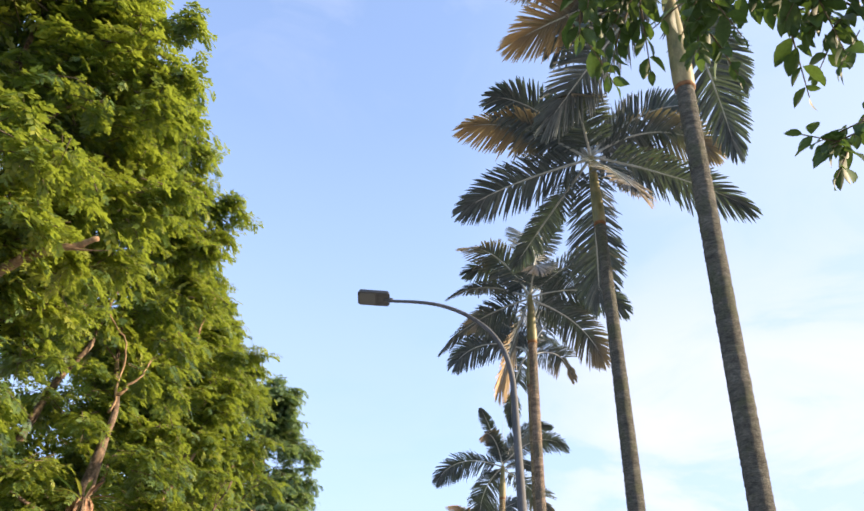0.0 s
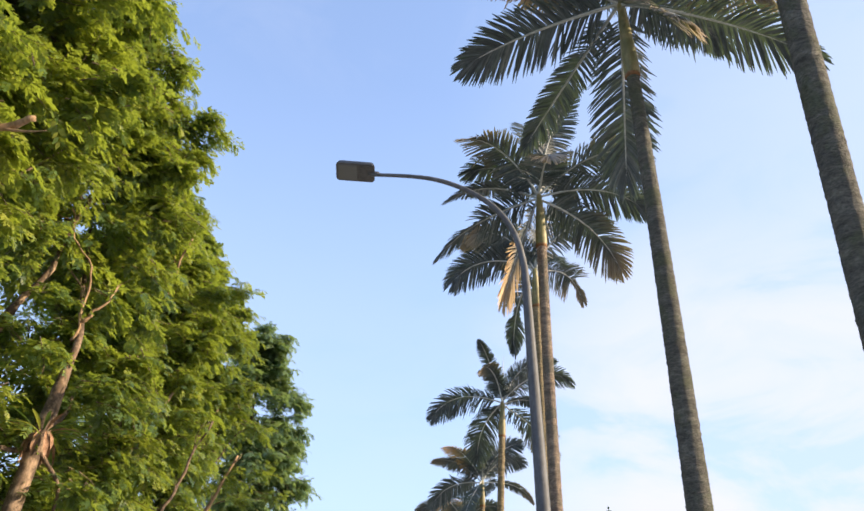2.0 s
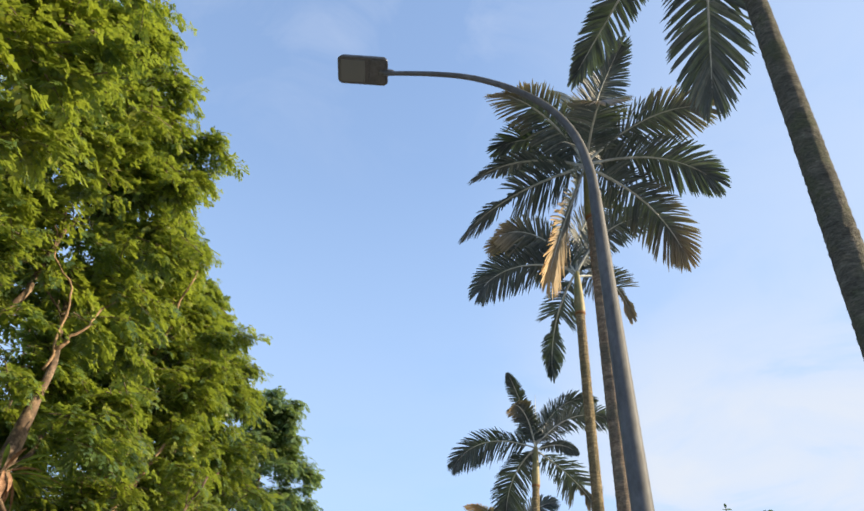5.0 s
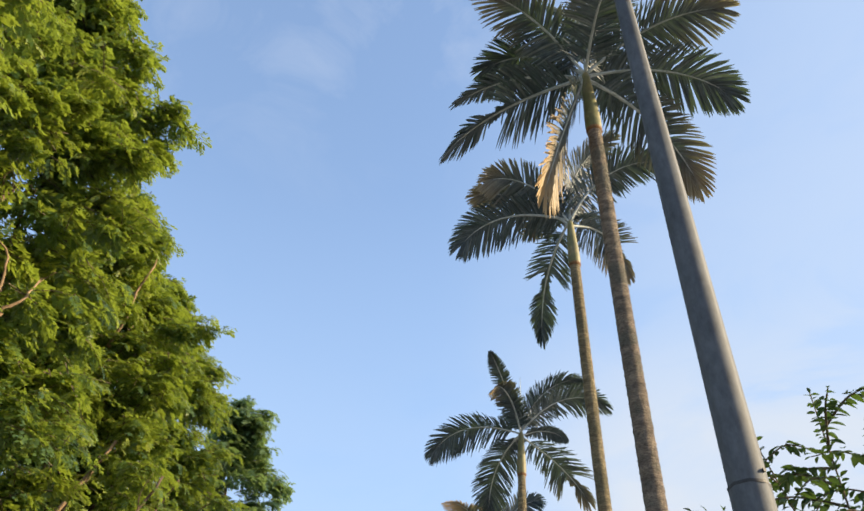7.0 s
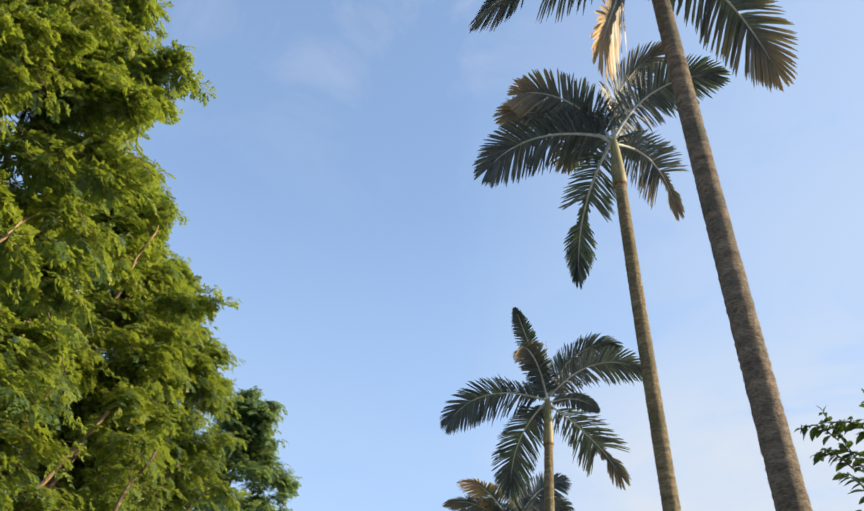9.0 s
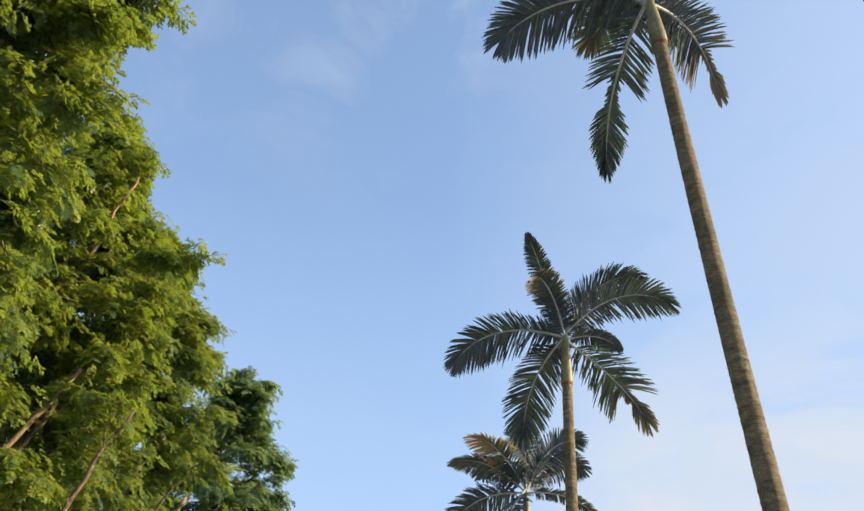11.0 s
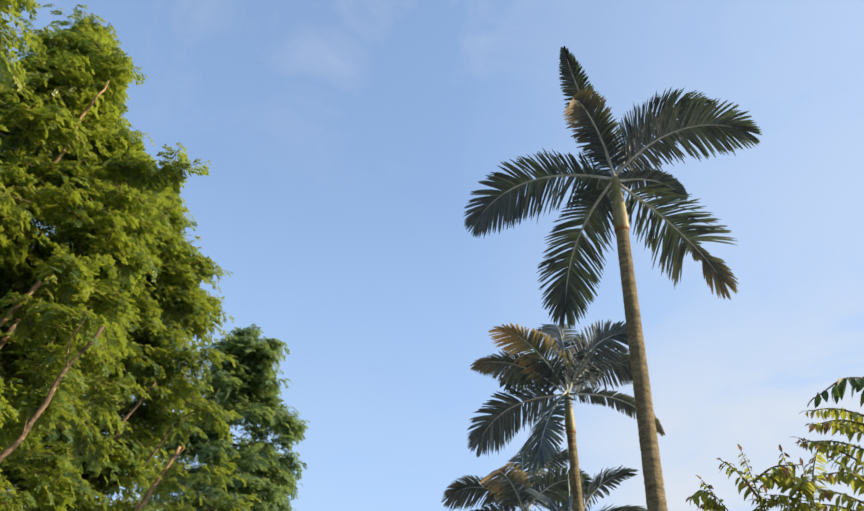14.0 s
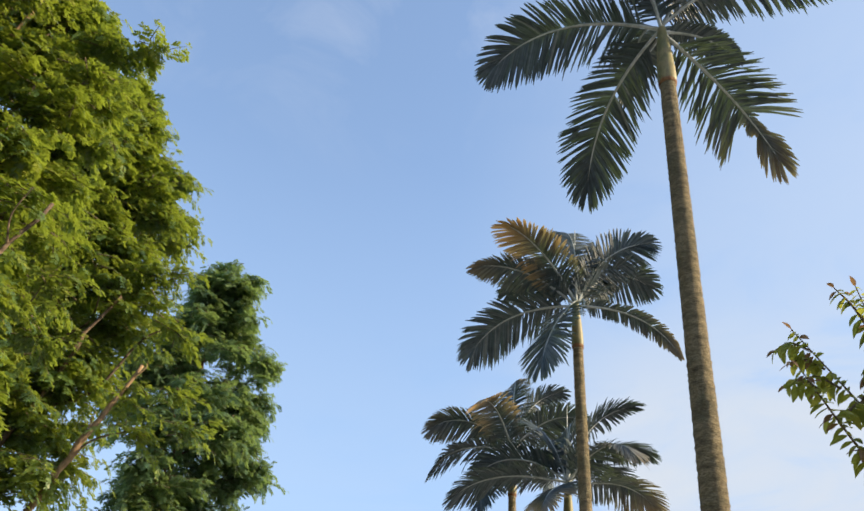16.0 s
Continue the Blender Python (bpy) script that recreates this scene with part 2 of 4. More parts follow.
def frond(palm, hub, az, rise, fall, length, swing, dry, width, seed, neck=None, droop=0.24):
    """A feather leaf from the hub: a pale midrib, and two ranks of folded leaflets that close to a rounded paddle at the tip.
    neck: the stretch (from, to) along the midrib where the leaflets are torn short."""
    rng = np.random.default_rng(seed)
    line = rachis_line(az, rise, fall, length, swing)[:24] + np.asarray(hub)
    seg = np.linspace(0, 1, len(line))
    v, f = tube(line, 0.025 * (1 - seg) ** 0.8 + 0.006, 6)
    rib = part("frond", mesh_from("frond", v, f, M_RACHIS, True), palm)
    tan = unit(np.gradient(line, axis=0))
    pairs = 90
    verts, faces, tones, ages = [], [], [], []
    roll0 = math.radians(24) * math.cos(math.radians(az + swing * 0.5)) + rng.uniform(-0.22, 0.22)
    steps = (0.0, 0.2, 0.5, 0.84, 1.0)
    wide = (0.65, 1.0, 1.0, 0.80, 0.15)
    gaps = rng.uniform(0, 1, 4)
    twist, open_up, torn = rng.normal(0, 0.40), rng.uniform(4, 22), rng.uniform(0.15, 0.7, 2)
    worn_side = 1 if rng.uniform() > 0.5 else -1
    tone0 = rng.normal(0.45, 0.10)
    for side in (-1, 1):
        wave = rng.uniform(0, 6.28)
        for k in range(pairs):
            s = 0.11 + 0.89 * (k + 0.5) / pairs
            if rng.uniform() < 0.02 * (1 - s) or (abs(torn[0] - s) < 0.010 and side > 0) or (abs(torn[1] - s) < 0.010 and side < 0):
                continue
            q = s * (len(line) - 1)
            i = min(int(q), len(line) - 2)
            base = line[i] + (line[i + 1] - line[i]) * (q - i)
            t = unit(tan[i] + (tan[i + 1] - tan[i]) * (q - i))
            s0 = unit(np.cross(t, (0, 0, 1)) + 1e-6)
            n0 = np.cross(s0, t)
            roll = roll0 + twist * s ** 1.5 + 0.2 * math.sin(3 * s + seed)
            across = math.cos(roll) * s0 + math.sin(roll) * n0
            normal = np.cross(across, t)
            lean = math.radians(66 - 12 * s - 46 * max(0.0, (s - 0.66) / 0.34) ** 1.5 + rng.normal(0, 2.0 + 5.0 * (1 - s)))
            vee = math.radians(open_up - 18 * s + 5 * math.sin(15 * s + wave) + rng.normal(0, 1.5 + 3.5 * (1 - s)))
            d = unit(math.cos(lean) * t + math.sin(lean) * (side * math.cos(vee) * across + math.sin(vee) * normal))
            size = width * (0.52 + 0.52 * math.sin(math.pi * (0.12 + 0.66 * s)) ** 0.8) * (1 - 0.36 * s ** 7) * (1 - rng.uniform(-0.03, 0.07 + 0.12 * (1 - s)))
            half = 0.0145 * rng.uniform(0.82, 1.18) * (1 + 0.60 * s)
            if neck and s < neck[0]:
                size *= 1.3
            elif neck and s < neck[1]:
                size *= 0.30 * rng.uniform(0.5, 1.3)
            elif neck and s > neck[1]:
                size *= 0.60 + 0.40 * min(1.0, (s - neck[1]) / 0.10)
            w = unit(t - t.dot(d) * d)
            up = np.cross(d, w)
            sag = droop * rng.uniform(0.7, 1.3) * (1.0 if rng.uniform() > 0.04 * (1 - s) else 2.2)
            b0 = len(verts)
            tone = float(np.clip(rng.normal(tone0, 0.24), 0, 1))
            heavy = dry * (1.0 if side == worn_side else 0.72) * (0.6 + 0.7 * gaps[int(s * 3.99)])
            for u, h in zip(steps, wide):
                c = base + d * size * u + np.array([0, 0, -1.0]) * sag * size * u * u
                for e, z in ((-1, 0.0), (0, 0.55), (1, 0.0)):
                    verts.append(c + w * half * h * e - up * half * h * z)
                    tones.append(tone)
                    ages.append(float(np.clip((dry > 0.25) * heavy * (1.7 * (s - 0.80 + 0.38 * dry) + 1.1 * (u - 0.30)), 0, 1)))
            for r in range(len(steps) - 1):
                for e in (0, 1):
                    a = b0 + r * 3 + e
                    faces.append((a, a + 1, a + 4, a + 3))
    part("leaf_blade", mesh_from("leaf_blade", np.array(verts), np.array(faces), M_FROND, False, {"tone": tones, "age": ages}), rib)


def lathe(rows, sides, place, lean=(0, 0), z_ref=0.0, rough=0.0, seed=0, turn=0.0):
    """A turned shape: rows of (height, radius), leaning, about place."""
    rng = np.random.default_rng(seed)
    ang = np.arange(sides) * 2 * math.pi / sides + turn
    verts = []
    for z, r in rows:
        rr = r * (1 + rough * rng.uniform(-1, 1, sides))
        cx, cy = place[0] + lean[0] * (z - z_ref), place[1] + lean[1] * (z - z_ref)
        verts.append(np.stack([cx + rr * np.cos(ang), cy + rr * np.sin(ang), np.full(sides, z)], 1))
    idx = np.arange(len(rows) * sides).reshape(len(rows), sides)
    nxt = np.roll(idx, -1, 1)
    faces = np.stack([idx[:-1], nxt[:-1], nxt[1:], idx[1:]], -1).reshape(-1, 4)
    return np.concatenate(verts), faces


def palm(hub, foot, ring, thick, fronds, seed, label, spear=True, bark=M_TRUNK, bow=0.0, taper=0.33):
    """hub: where the leaves spring; foot: the trunk's x, y at the ground; ring: the height of the collar under the green shaft;
    bow: how far the stem swings aside between foot and hub; taper: what it loses in girth on the way up."""
    rng = np.random.default_rng(seed)
    z0 = ground_z(foot[1])
    root = thing("palm_tree", (foot[0], foot[1], z0), label, "palm tree", "row of palms")
    hub_l = np.array(hub) - (foot[0], foot[1], z0)
    ring_l = ring - z0
    lean = (hub_l[0] / hub_l[2], hub_l[1] / hub_l[2])

    def bowed(turned):
        v, f = turned
        u = v[:, 2] / hub_l[2]
        v[:, 0] += bow * 4 * u * (1 - u)
        return v, f

    rows, z = [(-0.3, thick * 1.5), (0.0, thick * 1.45), (0.25, thick * 1.25)], 0.6
    while z < ring_l - 0.1:
        r = thick * 1.13 * (1 - taper * z / hub_l[2])
        gap = rng.uniform(0.06, 0.17)
        swell = rng.uniform(1.002, 1.024)
        rows += [(z, r), (z + gap * 0.62, r * 0.992), (z + gap * 0.80, r * swell), (z + gap * 0.93, r * (swell - 0.004))]
        z += gap
    thick *= 1.13 * (1 - taper * ring_l / hub_l[2]) / 0.80
    rows.append((ring_l, thick * 0.80))
    v, f = bowed(lathe(rows, 36, (0, 0), lean, 0.0, 0.038, seed))
    part("trunk", mesh_from("trunk", v, f, bark, True), root)
    h = hub_l[2] - ring_l
    rows = [(ring_l - 0.03, thick * 0.80), (ring_l + 0.02, thick * 0.92)]
    rows += [(ring_l + h * u, thick * r) for u, r in ((0.08, 0.98), (0.25, 0.95), (0.5, 0.82), (0.75, 0.66), (0.92, 0.54), (1.0, 0.46), (1.06, 0.2))]
    v, f = bowed(lathe(rows, 18, (0, 0), lean, 0.0, 0.01, seed))
    part("crownshaft", mesh_from("crownshaft", v, f, M_SHAFT, True), root, "smooth yellow-green crownshaft")
    rows = [(ring_l - 0.05, thick * 0.84), (ring_l - 0.03, thick * 0.93), (ring_l + 0.015, thick * 0.96), (ring_l + 0.03, thick * 0.90)]
    v, f = bowed(lathe(rows, 18, (0, 0), lean, 0.0, 0.03, seed))
    part("collar", mesh_from("collar", v, f, M_COLLAR, True), root, "brown leaf-scar collar")
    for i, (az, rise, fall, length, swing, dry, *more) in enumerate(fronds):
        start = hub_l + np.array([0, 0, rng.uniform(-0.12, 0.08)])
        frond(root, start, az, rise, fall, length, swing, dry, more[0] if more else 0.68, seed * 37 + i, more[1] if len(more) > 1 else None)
    if spear:
        line = hub_l + np.array([[0, 0, 0], [0.02, 0.02, 0.6], [0.03, 0.05, 1.2], [0.05, 0.06, 1.9]])
        v, f = tube(line, (0.03, 0.028, 0.018, 0.005), 6)
        part("spear_leaf", mesh_from("spear_leaf", v, f, M_RACHIS, True), root)
    return root


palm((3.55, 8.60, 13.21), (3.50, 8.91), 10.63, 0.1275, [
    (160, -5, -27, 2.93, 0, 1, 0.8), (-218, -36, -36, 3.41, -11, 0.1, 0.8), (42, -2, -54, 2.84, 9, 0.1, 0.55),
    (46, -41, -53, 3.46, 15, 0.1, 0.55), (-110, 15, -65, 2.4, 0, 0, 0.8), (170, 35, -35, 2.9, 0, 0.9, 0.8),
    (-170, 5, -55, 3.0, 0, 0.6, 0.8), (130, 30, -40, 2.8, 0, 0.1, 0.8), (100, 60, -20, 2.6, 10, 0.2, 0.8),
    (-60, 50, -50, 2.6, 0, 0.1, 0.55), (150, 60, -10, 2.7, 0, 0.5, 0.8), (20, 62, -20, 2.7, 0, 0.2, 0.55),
], 1, "tall palm with mossy ringed trunk and golden frond tips", False, M_SHADED_MOSSY, 0.0, 0.10)
palm((2.76, 11.93, 12.09), (2.92, 11.85), 10.45, 0.148, [
    (184, 36, -32, 2.93, -2, 0.9), (-194, -11, -32, 2.9, -3, 0.1), (111, -7, -16, 3.74, 2, 0.1, 0.42),
    (79, -39, -52, 3.33, 2, 0.05), (-5, -18, -40, 3.34, 3, 0.1), (-2, 38, -64, 3.02, 9, 0.7),
    (-3, 51, -31, 2.86, -11, 0.2), (-76, -49, -59, 2.71, 1, 0.5), (141, 61, -7, 2.6, -2, 0.4),
    (165, 58, -20, 2.7, 0, 0.2), (30, 35, -45, 2.8, 0, 0.1), (-160, 45, -30, 2.6, 0, 0.2),
    (60, 70, 0, 2.6, 0, 0.2), (110, 80, 20, 2.5, 0, 0.2), (-110, 20, -60, 2.3, 0, 0.3),
], 2, "tall feather palm with ringed trunk and dense drooping crown", False, M_SHADED_MOSSY, 0.039, 0.50)
palm((2.19, 17.9, 12.52), (2.36, 17.87), 11.18, 0.1135, [
    (203, 53, -48, 2.53, 12, 0.45), (150, 36, -31, 2.86, 1, 0.1, 0.42), (-189, -18, -56, 2.92, -9, 0.05, 0.55, (0.52, 0.68)),
    (-176, -71, -77, 3.07, -17, 0.85, 0.7), (-26, 85, 10, 3.04, -46, 0.1), (-20, 41, -43, 2.78, -7, 0.32),
    (1, 20, -55, 2.81, 8, 0.15), (24, -5, -55, 2.97, 24, 0.45), (121, 95, 40, 2.88, 6, 0.2),
    (60, 60, -20, 2.6, 0, 0.2), (150, 60, -20, 2.6, 0, 0.1), (-90, 10, -70, 2.3, 0, 0.3),
], 3, "feather palm with yellow crownshaft and hanging dry frond", False, M_RUDDY, -0.025, 0.22)
palm((2.62, 22.2, 13.13), (2.89, 22.34), 12.01, 0.109, [
    (-192, 25, -66, 2.86, -18, 0.15), (166, 53, -21, 2.6, 8, 0.5), (-246, -21, -59, 3.12, -34, 0.2, 0.46, (0.46, 0.62)),
    (36, 30, -55, 2.95, 28, 0.4, 0.50, (0.68, 0.84)), (-15, 63, -39, 2.85, -5, 0.1), (0, 89, 6, 2.93, -38, 0.3),
    (182, 65, -57, 2.53, 12, 0.3), (60, 60, -10, 2.6, 0, 0.2), (110, 60, -20, 2.5, 0, 0.3),
], 4, "slender feather palm with pale crownshaft and broken hanging frond", True, M_TRUNK, -0.047, 0.19)
palm((2.4, 30.5, 12.47), (2.07, 30.45), 11.23, 0.135, [
    (-187, 20, -70, 3.13, -23, 0.25), (-230, -22, -57, 3.03, -45, 0.1), (28, -20, -53, 2.97, 8, 0.3, 0.62, (0.66, 0.80)),
    (-17, 46, -58, 3.04, 10, 0.05), (-3, 70, -24, 2.88, -15, 0.05), (222, 64, -10, 2.88, 31, 0.15, 0.34),
    (-126, 72, -76, 2.3, 3, 0.45, 0.5), (90, 60, -20, 2.5, 0, 0.1), (22, 30, -42, 1.7, 0, 0.1, 0.3), (100, 20, -30, 1.6, 0, 0.1, 0.4),
], 5, "feather palm with sparse windblown crown and ringed trunk", True)
palm((2.01, 36.1, 11.23), (2.1, 36.1), 10.22, 0.118, [
    (-203, 8, -71, 2.68, -13, 0), (-126, -47, -80, 2.82, -3, 0), (172, 46, -26, 2.55, 4, 0.3, 0.5),
    (206, 54, -24, 2.4, 12, 1, 0.66), (5, 71, -5, 2.71, -11, 0), (20, 58, -33, 2.61, 7, 0.1),
    (10, 9, -71, 2.72, 14, 0.4, 0.26), (99, 99, 23, 2.77, -1, 0.1), (60, 60, -10, 2.5, 0, 0.1),
    (130, 55, -30, 2.5, 0, 0.2),
], 6, "feather palm with one golden frond in full crown", True)
palm((1.5, 43.0, 11.11), (1.6, 43.0), 9.9, 0.12, [
    (174, 44, -57, 2.74, -3, 0.3), (-165, -1, -76, 2.7, -2, 0), (-115, 37, -55, 2.7, -6, 1),
    (77, 95, 25, 2.88, -1, 0.4), (11, 78, 0, 2.76, -9, 0.1), (-66, -35, -64, 2.74, -2, 0.1),
    (-125, -46, -60, 2.77, -1, 0), (120, 60, -20, 2.5, 0, 0.3), (40, 50, -40, 2.5, 0, 0.1),
    (-30, 40, -50, 2.4, 0, 0.2),
], 7, "distant feather palm with browning crown", False)
palm((2.3, 39.3, 8.82), (2.35, 39.3), 7.75, 0.12, [
    (-180, 7, -54, 2.74, -4, 0), (6, 73, -3, 2.78, -11, 0), (13, 54, -34, 2.64, 3, 0),
    (18, 23, -47, 2.59, 11, 0.5), (125, 70, 11, 2.7, -14, 0.2), (-114, -22, -51, 2.7, 3, 0.5),
    (72, 82, 7, 2.8, -2, 0.2), (100, 60, -20, 2.5, 0, 0.1), (-60, 30, -70, 2.4, 0, 0.3),
    (150, 40, -50, 2.5, 0, 0.1), (40, 40, -40, 2.5, 0, 0.1),
], 8, "lower feather palm with arching dark green fronds", True)


# ---- street lamp ----
def street_lamp():
    x, y = 1.612, 13.586
    z0 = ground_z(y)
    root = thing("street_lamp", (x, y, z0), "grey octagonal steel street lamp with curved arm", "street lamp")
    lean = (-0.0475, -0.045)
    seam = 3.50 - z0
    v, f = lathe([(-0.2, 0.115), (0.0, 0.115), (seam, 0.105)], 8, (0, 0), lean, turn=-0.305)
    part("lower_pole", mesh_from("lower_pole", v, f, M_STEEL), root)
    v, f = lathe([(seam - 0.010, 0.1065), (seam, 0.1075), (seam + 0.008, 0.1065)], 8, (0, 0), lean, turn=-0.305)
    part("band", mesh_from("band", v, f, M_BAND), root, "dark sleeve joint")
    top = 7.55 - z0
    v, f = lathe([(seam, 0.101), (top, 0.062)], 8, (0, 0), lean, turn=-0.305)
    part("upper_pole", mesh_from("upper_pole", v, f, M_STEEL), root)
    v, f = tube([(0.056, -0.078, seam + 0.06), (0.062, -0.091, seam + 0.06)], (0.012, 0.012), 8)
    v[:, :2] += np.array(lean) * seam
    part("bolt", mesh_from("bolt", v, f, M_BAND), root)
    tx, ty = lean[0] * top, lean[1] * top
    v, f = lathe([(top - 0.05, 0.066), (top + 0.03, 0.064)], 8, (0, 0), lean, turn=-0.305)
    part("arm_socket", mesh_from("arm_socket", v, f, M_STEEL), root)
    # The arm sweeps over in one wide quarter turn.
    line = bend([(tx, ty, top - 0.02), (tx - 0.02, ty, top + 0.30), (1.17 - x, ty, 8.26 - z0), (1.04 - x, ty, 8.59 - z0), (0.80 - x, ty, 8.92 - z0),
                 (0.41 - x, ty + 0.02, 9.22 - z0), (-0.05 - x, ty + 0.04, 9.42 - z0), (-0.52 - x, ty + 0.06, 9.50 - z0), (-1.14 - x, ty + 0.09, 9.53 - z0)], 6)
    r = np.linspace(0.058, 0.028, len(line))
    v, f = tube(line, r, 12)
    part("arm", mesh_from("arm", v, f, M_STEEL, True), root)

    def slab(name, mat, size, place, corner, edge, parent, label="", shrink=1.0):
        """A rounded slab; shrink: how much the top is smaller than the bottom."""
        bm = bmesh.new()
        bmesh.ops.create_cube(bm, size=1.0)
        bmesh.ops.scale(bm, vec=size, verts=bm.verts)
        posts = [e for e in bm.edges if abs(e.verts[0].co.z - e.verts[1].co.z) > size[2] * 0.5]
        bmesh.ops.bevel(bm, geom=posts, offset=corner, segments=4, profile=0.5, affect="EDGES")
        rims = [e for e in bm.edges if abs(e.verts[0].co.z - e.verts[1].co.z) < 1e-6]
        for vert in bm.verts:
            if vert.co.z > 0:
                vert.co.x *= shrink
                vert.co.y *= shrink
        bmesh.ops.bevel(bm, geom=rims, offset=edge, segments=2, profile=0.5, affect="EDGES")
        bmesh.ops.translate(bm, vec=place, verts=bm.verts)
        me = bpy.data.meshes.new(name)
        bm.to_mesh(me)
        bm.free()
        me.materials.append(mat)
        return part(name, me, parent, label)

    # Flat luminaire at the arm's end: tray, glass lens, gear cover below, humped gear box above, clamp.
    head = slab("housing", M_HEAD, (0.62, 0.37, 0.085), (0, 0, 0), 0.060, 0.018, root, "dark flat luminaire housing", 0.95)
    head.matrix_local = pose(-1.40 - x, ty + 0.10, 9.60 - z0, -14, 1.5, 2)
    slab("lens", M_LENS, (0.30, 0.29, 0.012), (-0.12, 0, -0.044), 0.020, 0.004, head, "smoked glass lens")
    slab("gear_cover", M_HEAD, (0.19, 0.31, 0.014), (0.18, 0, -0.045), 0.030, 0.004, head)
    slab("gear_box", M_GEAR, (0.30, 0.24, 0.150), (0.150, 0.09, 0.108), 0.055, 0.035, head, "pale grey humped gear box", 0.80)
    v, f = tube([(0.20, 0, -0.040), (0.30, 0, -0.034), (0.38, 0, -0.030)], (0.040, 0.044, 0.036), 12)
    part("clamp", mesh_from("clamp", v, f, M_HEAD, True), head)


street_lamp()


# ---- leaf sprays ----
def spray_shape(pairs, leaf, slim, curl, seed, jitter=0.12):
    """A feathered leaf one unit long: (n, 4, 3) leaflets, along x, spread in y, curling down z."""
    rng = np.random.default_rng(seed)
    quads = []
    for k in range(pairs):
        s = 0.12 + 0.88 * (k + 0.5) / pairs
        for side in (-1, 1):
            a = math.radians(62 - 22 * s + rng.normal(0, 8)) * side
            size = leaf * (0.7 + 0.5 * math.sin(math.pi * (0.15 + 0.7 * s))) * rng.uniform(0.8, 1.15)
            d = np.array([math.cos(a), math.sin(a), -0.25 + rng.normal(0, jitter)])
            w = np.array([-math.sin(a), math.cos(a), rng.normal(0, 0.25)]) * slim * size
            b = np.array([s, 0, -curl * s * s])
            quads.append([b, b + d * size * 0.45 + w, b + d * size, b + d * size * 0.45 - w])
    return np.array(quads)


def scatter(name, origins, ways, sizes, tones, shapes, mat, seed, ages=None, flat=0.4):
    """One mesh of many leaf sprays, each at its origin, pointing its way."""
    rng = np.random.default_rng(seed)
    kind = rng.integers(0, len(shapes), len(origins))
    allv, allt, alla = [], [], []
    for k, shape in enumerate(shapes):
        pick = np.where(kind == k)[0]
        if not len(pick):
            continue
        d = unit(ways[pick])
        up = unit(np.array([0, 0, 1.0]) + rng.normal(0, flat, (len(pick), 3)))
        side = unit(np.cross(up, d))
        nor = np.cross(d, side)
        v = shape.reshape(-1, 3)
        size = sizes[pick][:, None, None]
        p = origins[pick][:, None] + size * (v[None, :, 0:1] * d[:, None] + v[None, :, 1:2] * side[:, None] + v[None, :, 2:3] * (0.5 * nor[:, None] + np.array([0, 0, 0.5])))
        allv.append(p.reshape(-1, 3))
        t = np.repeat(tones[pick], len(shape)) + rng.normal(0, 0.17, len(pick) * len(shape))
        allt.append(np.repeat(np.clip(t, 0, 1), 4))
        alla.append(np.repeat((ages[pick] if ages is not None else np.zeros(len(pick))), len(shape) * 4))
    verts = np.concatenate(allv)
    faces = np.arange(len(verts)).reshape(-1, 4)
    return mesh_from(name, verts, faces, mat, False, {"tone": np.concatenate(allt), "age": np.concatenate(alla)})


FEATHER = [spray_shape(6, 0.30, 0.27, c, s, 0.2) for c, s in ((0.25, 1), (0.50, 2), (0.10, 3), (0.35, 4))]


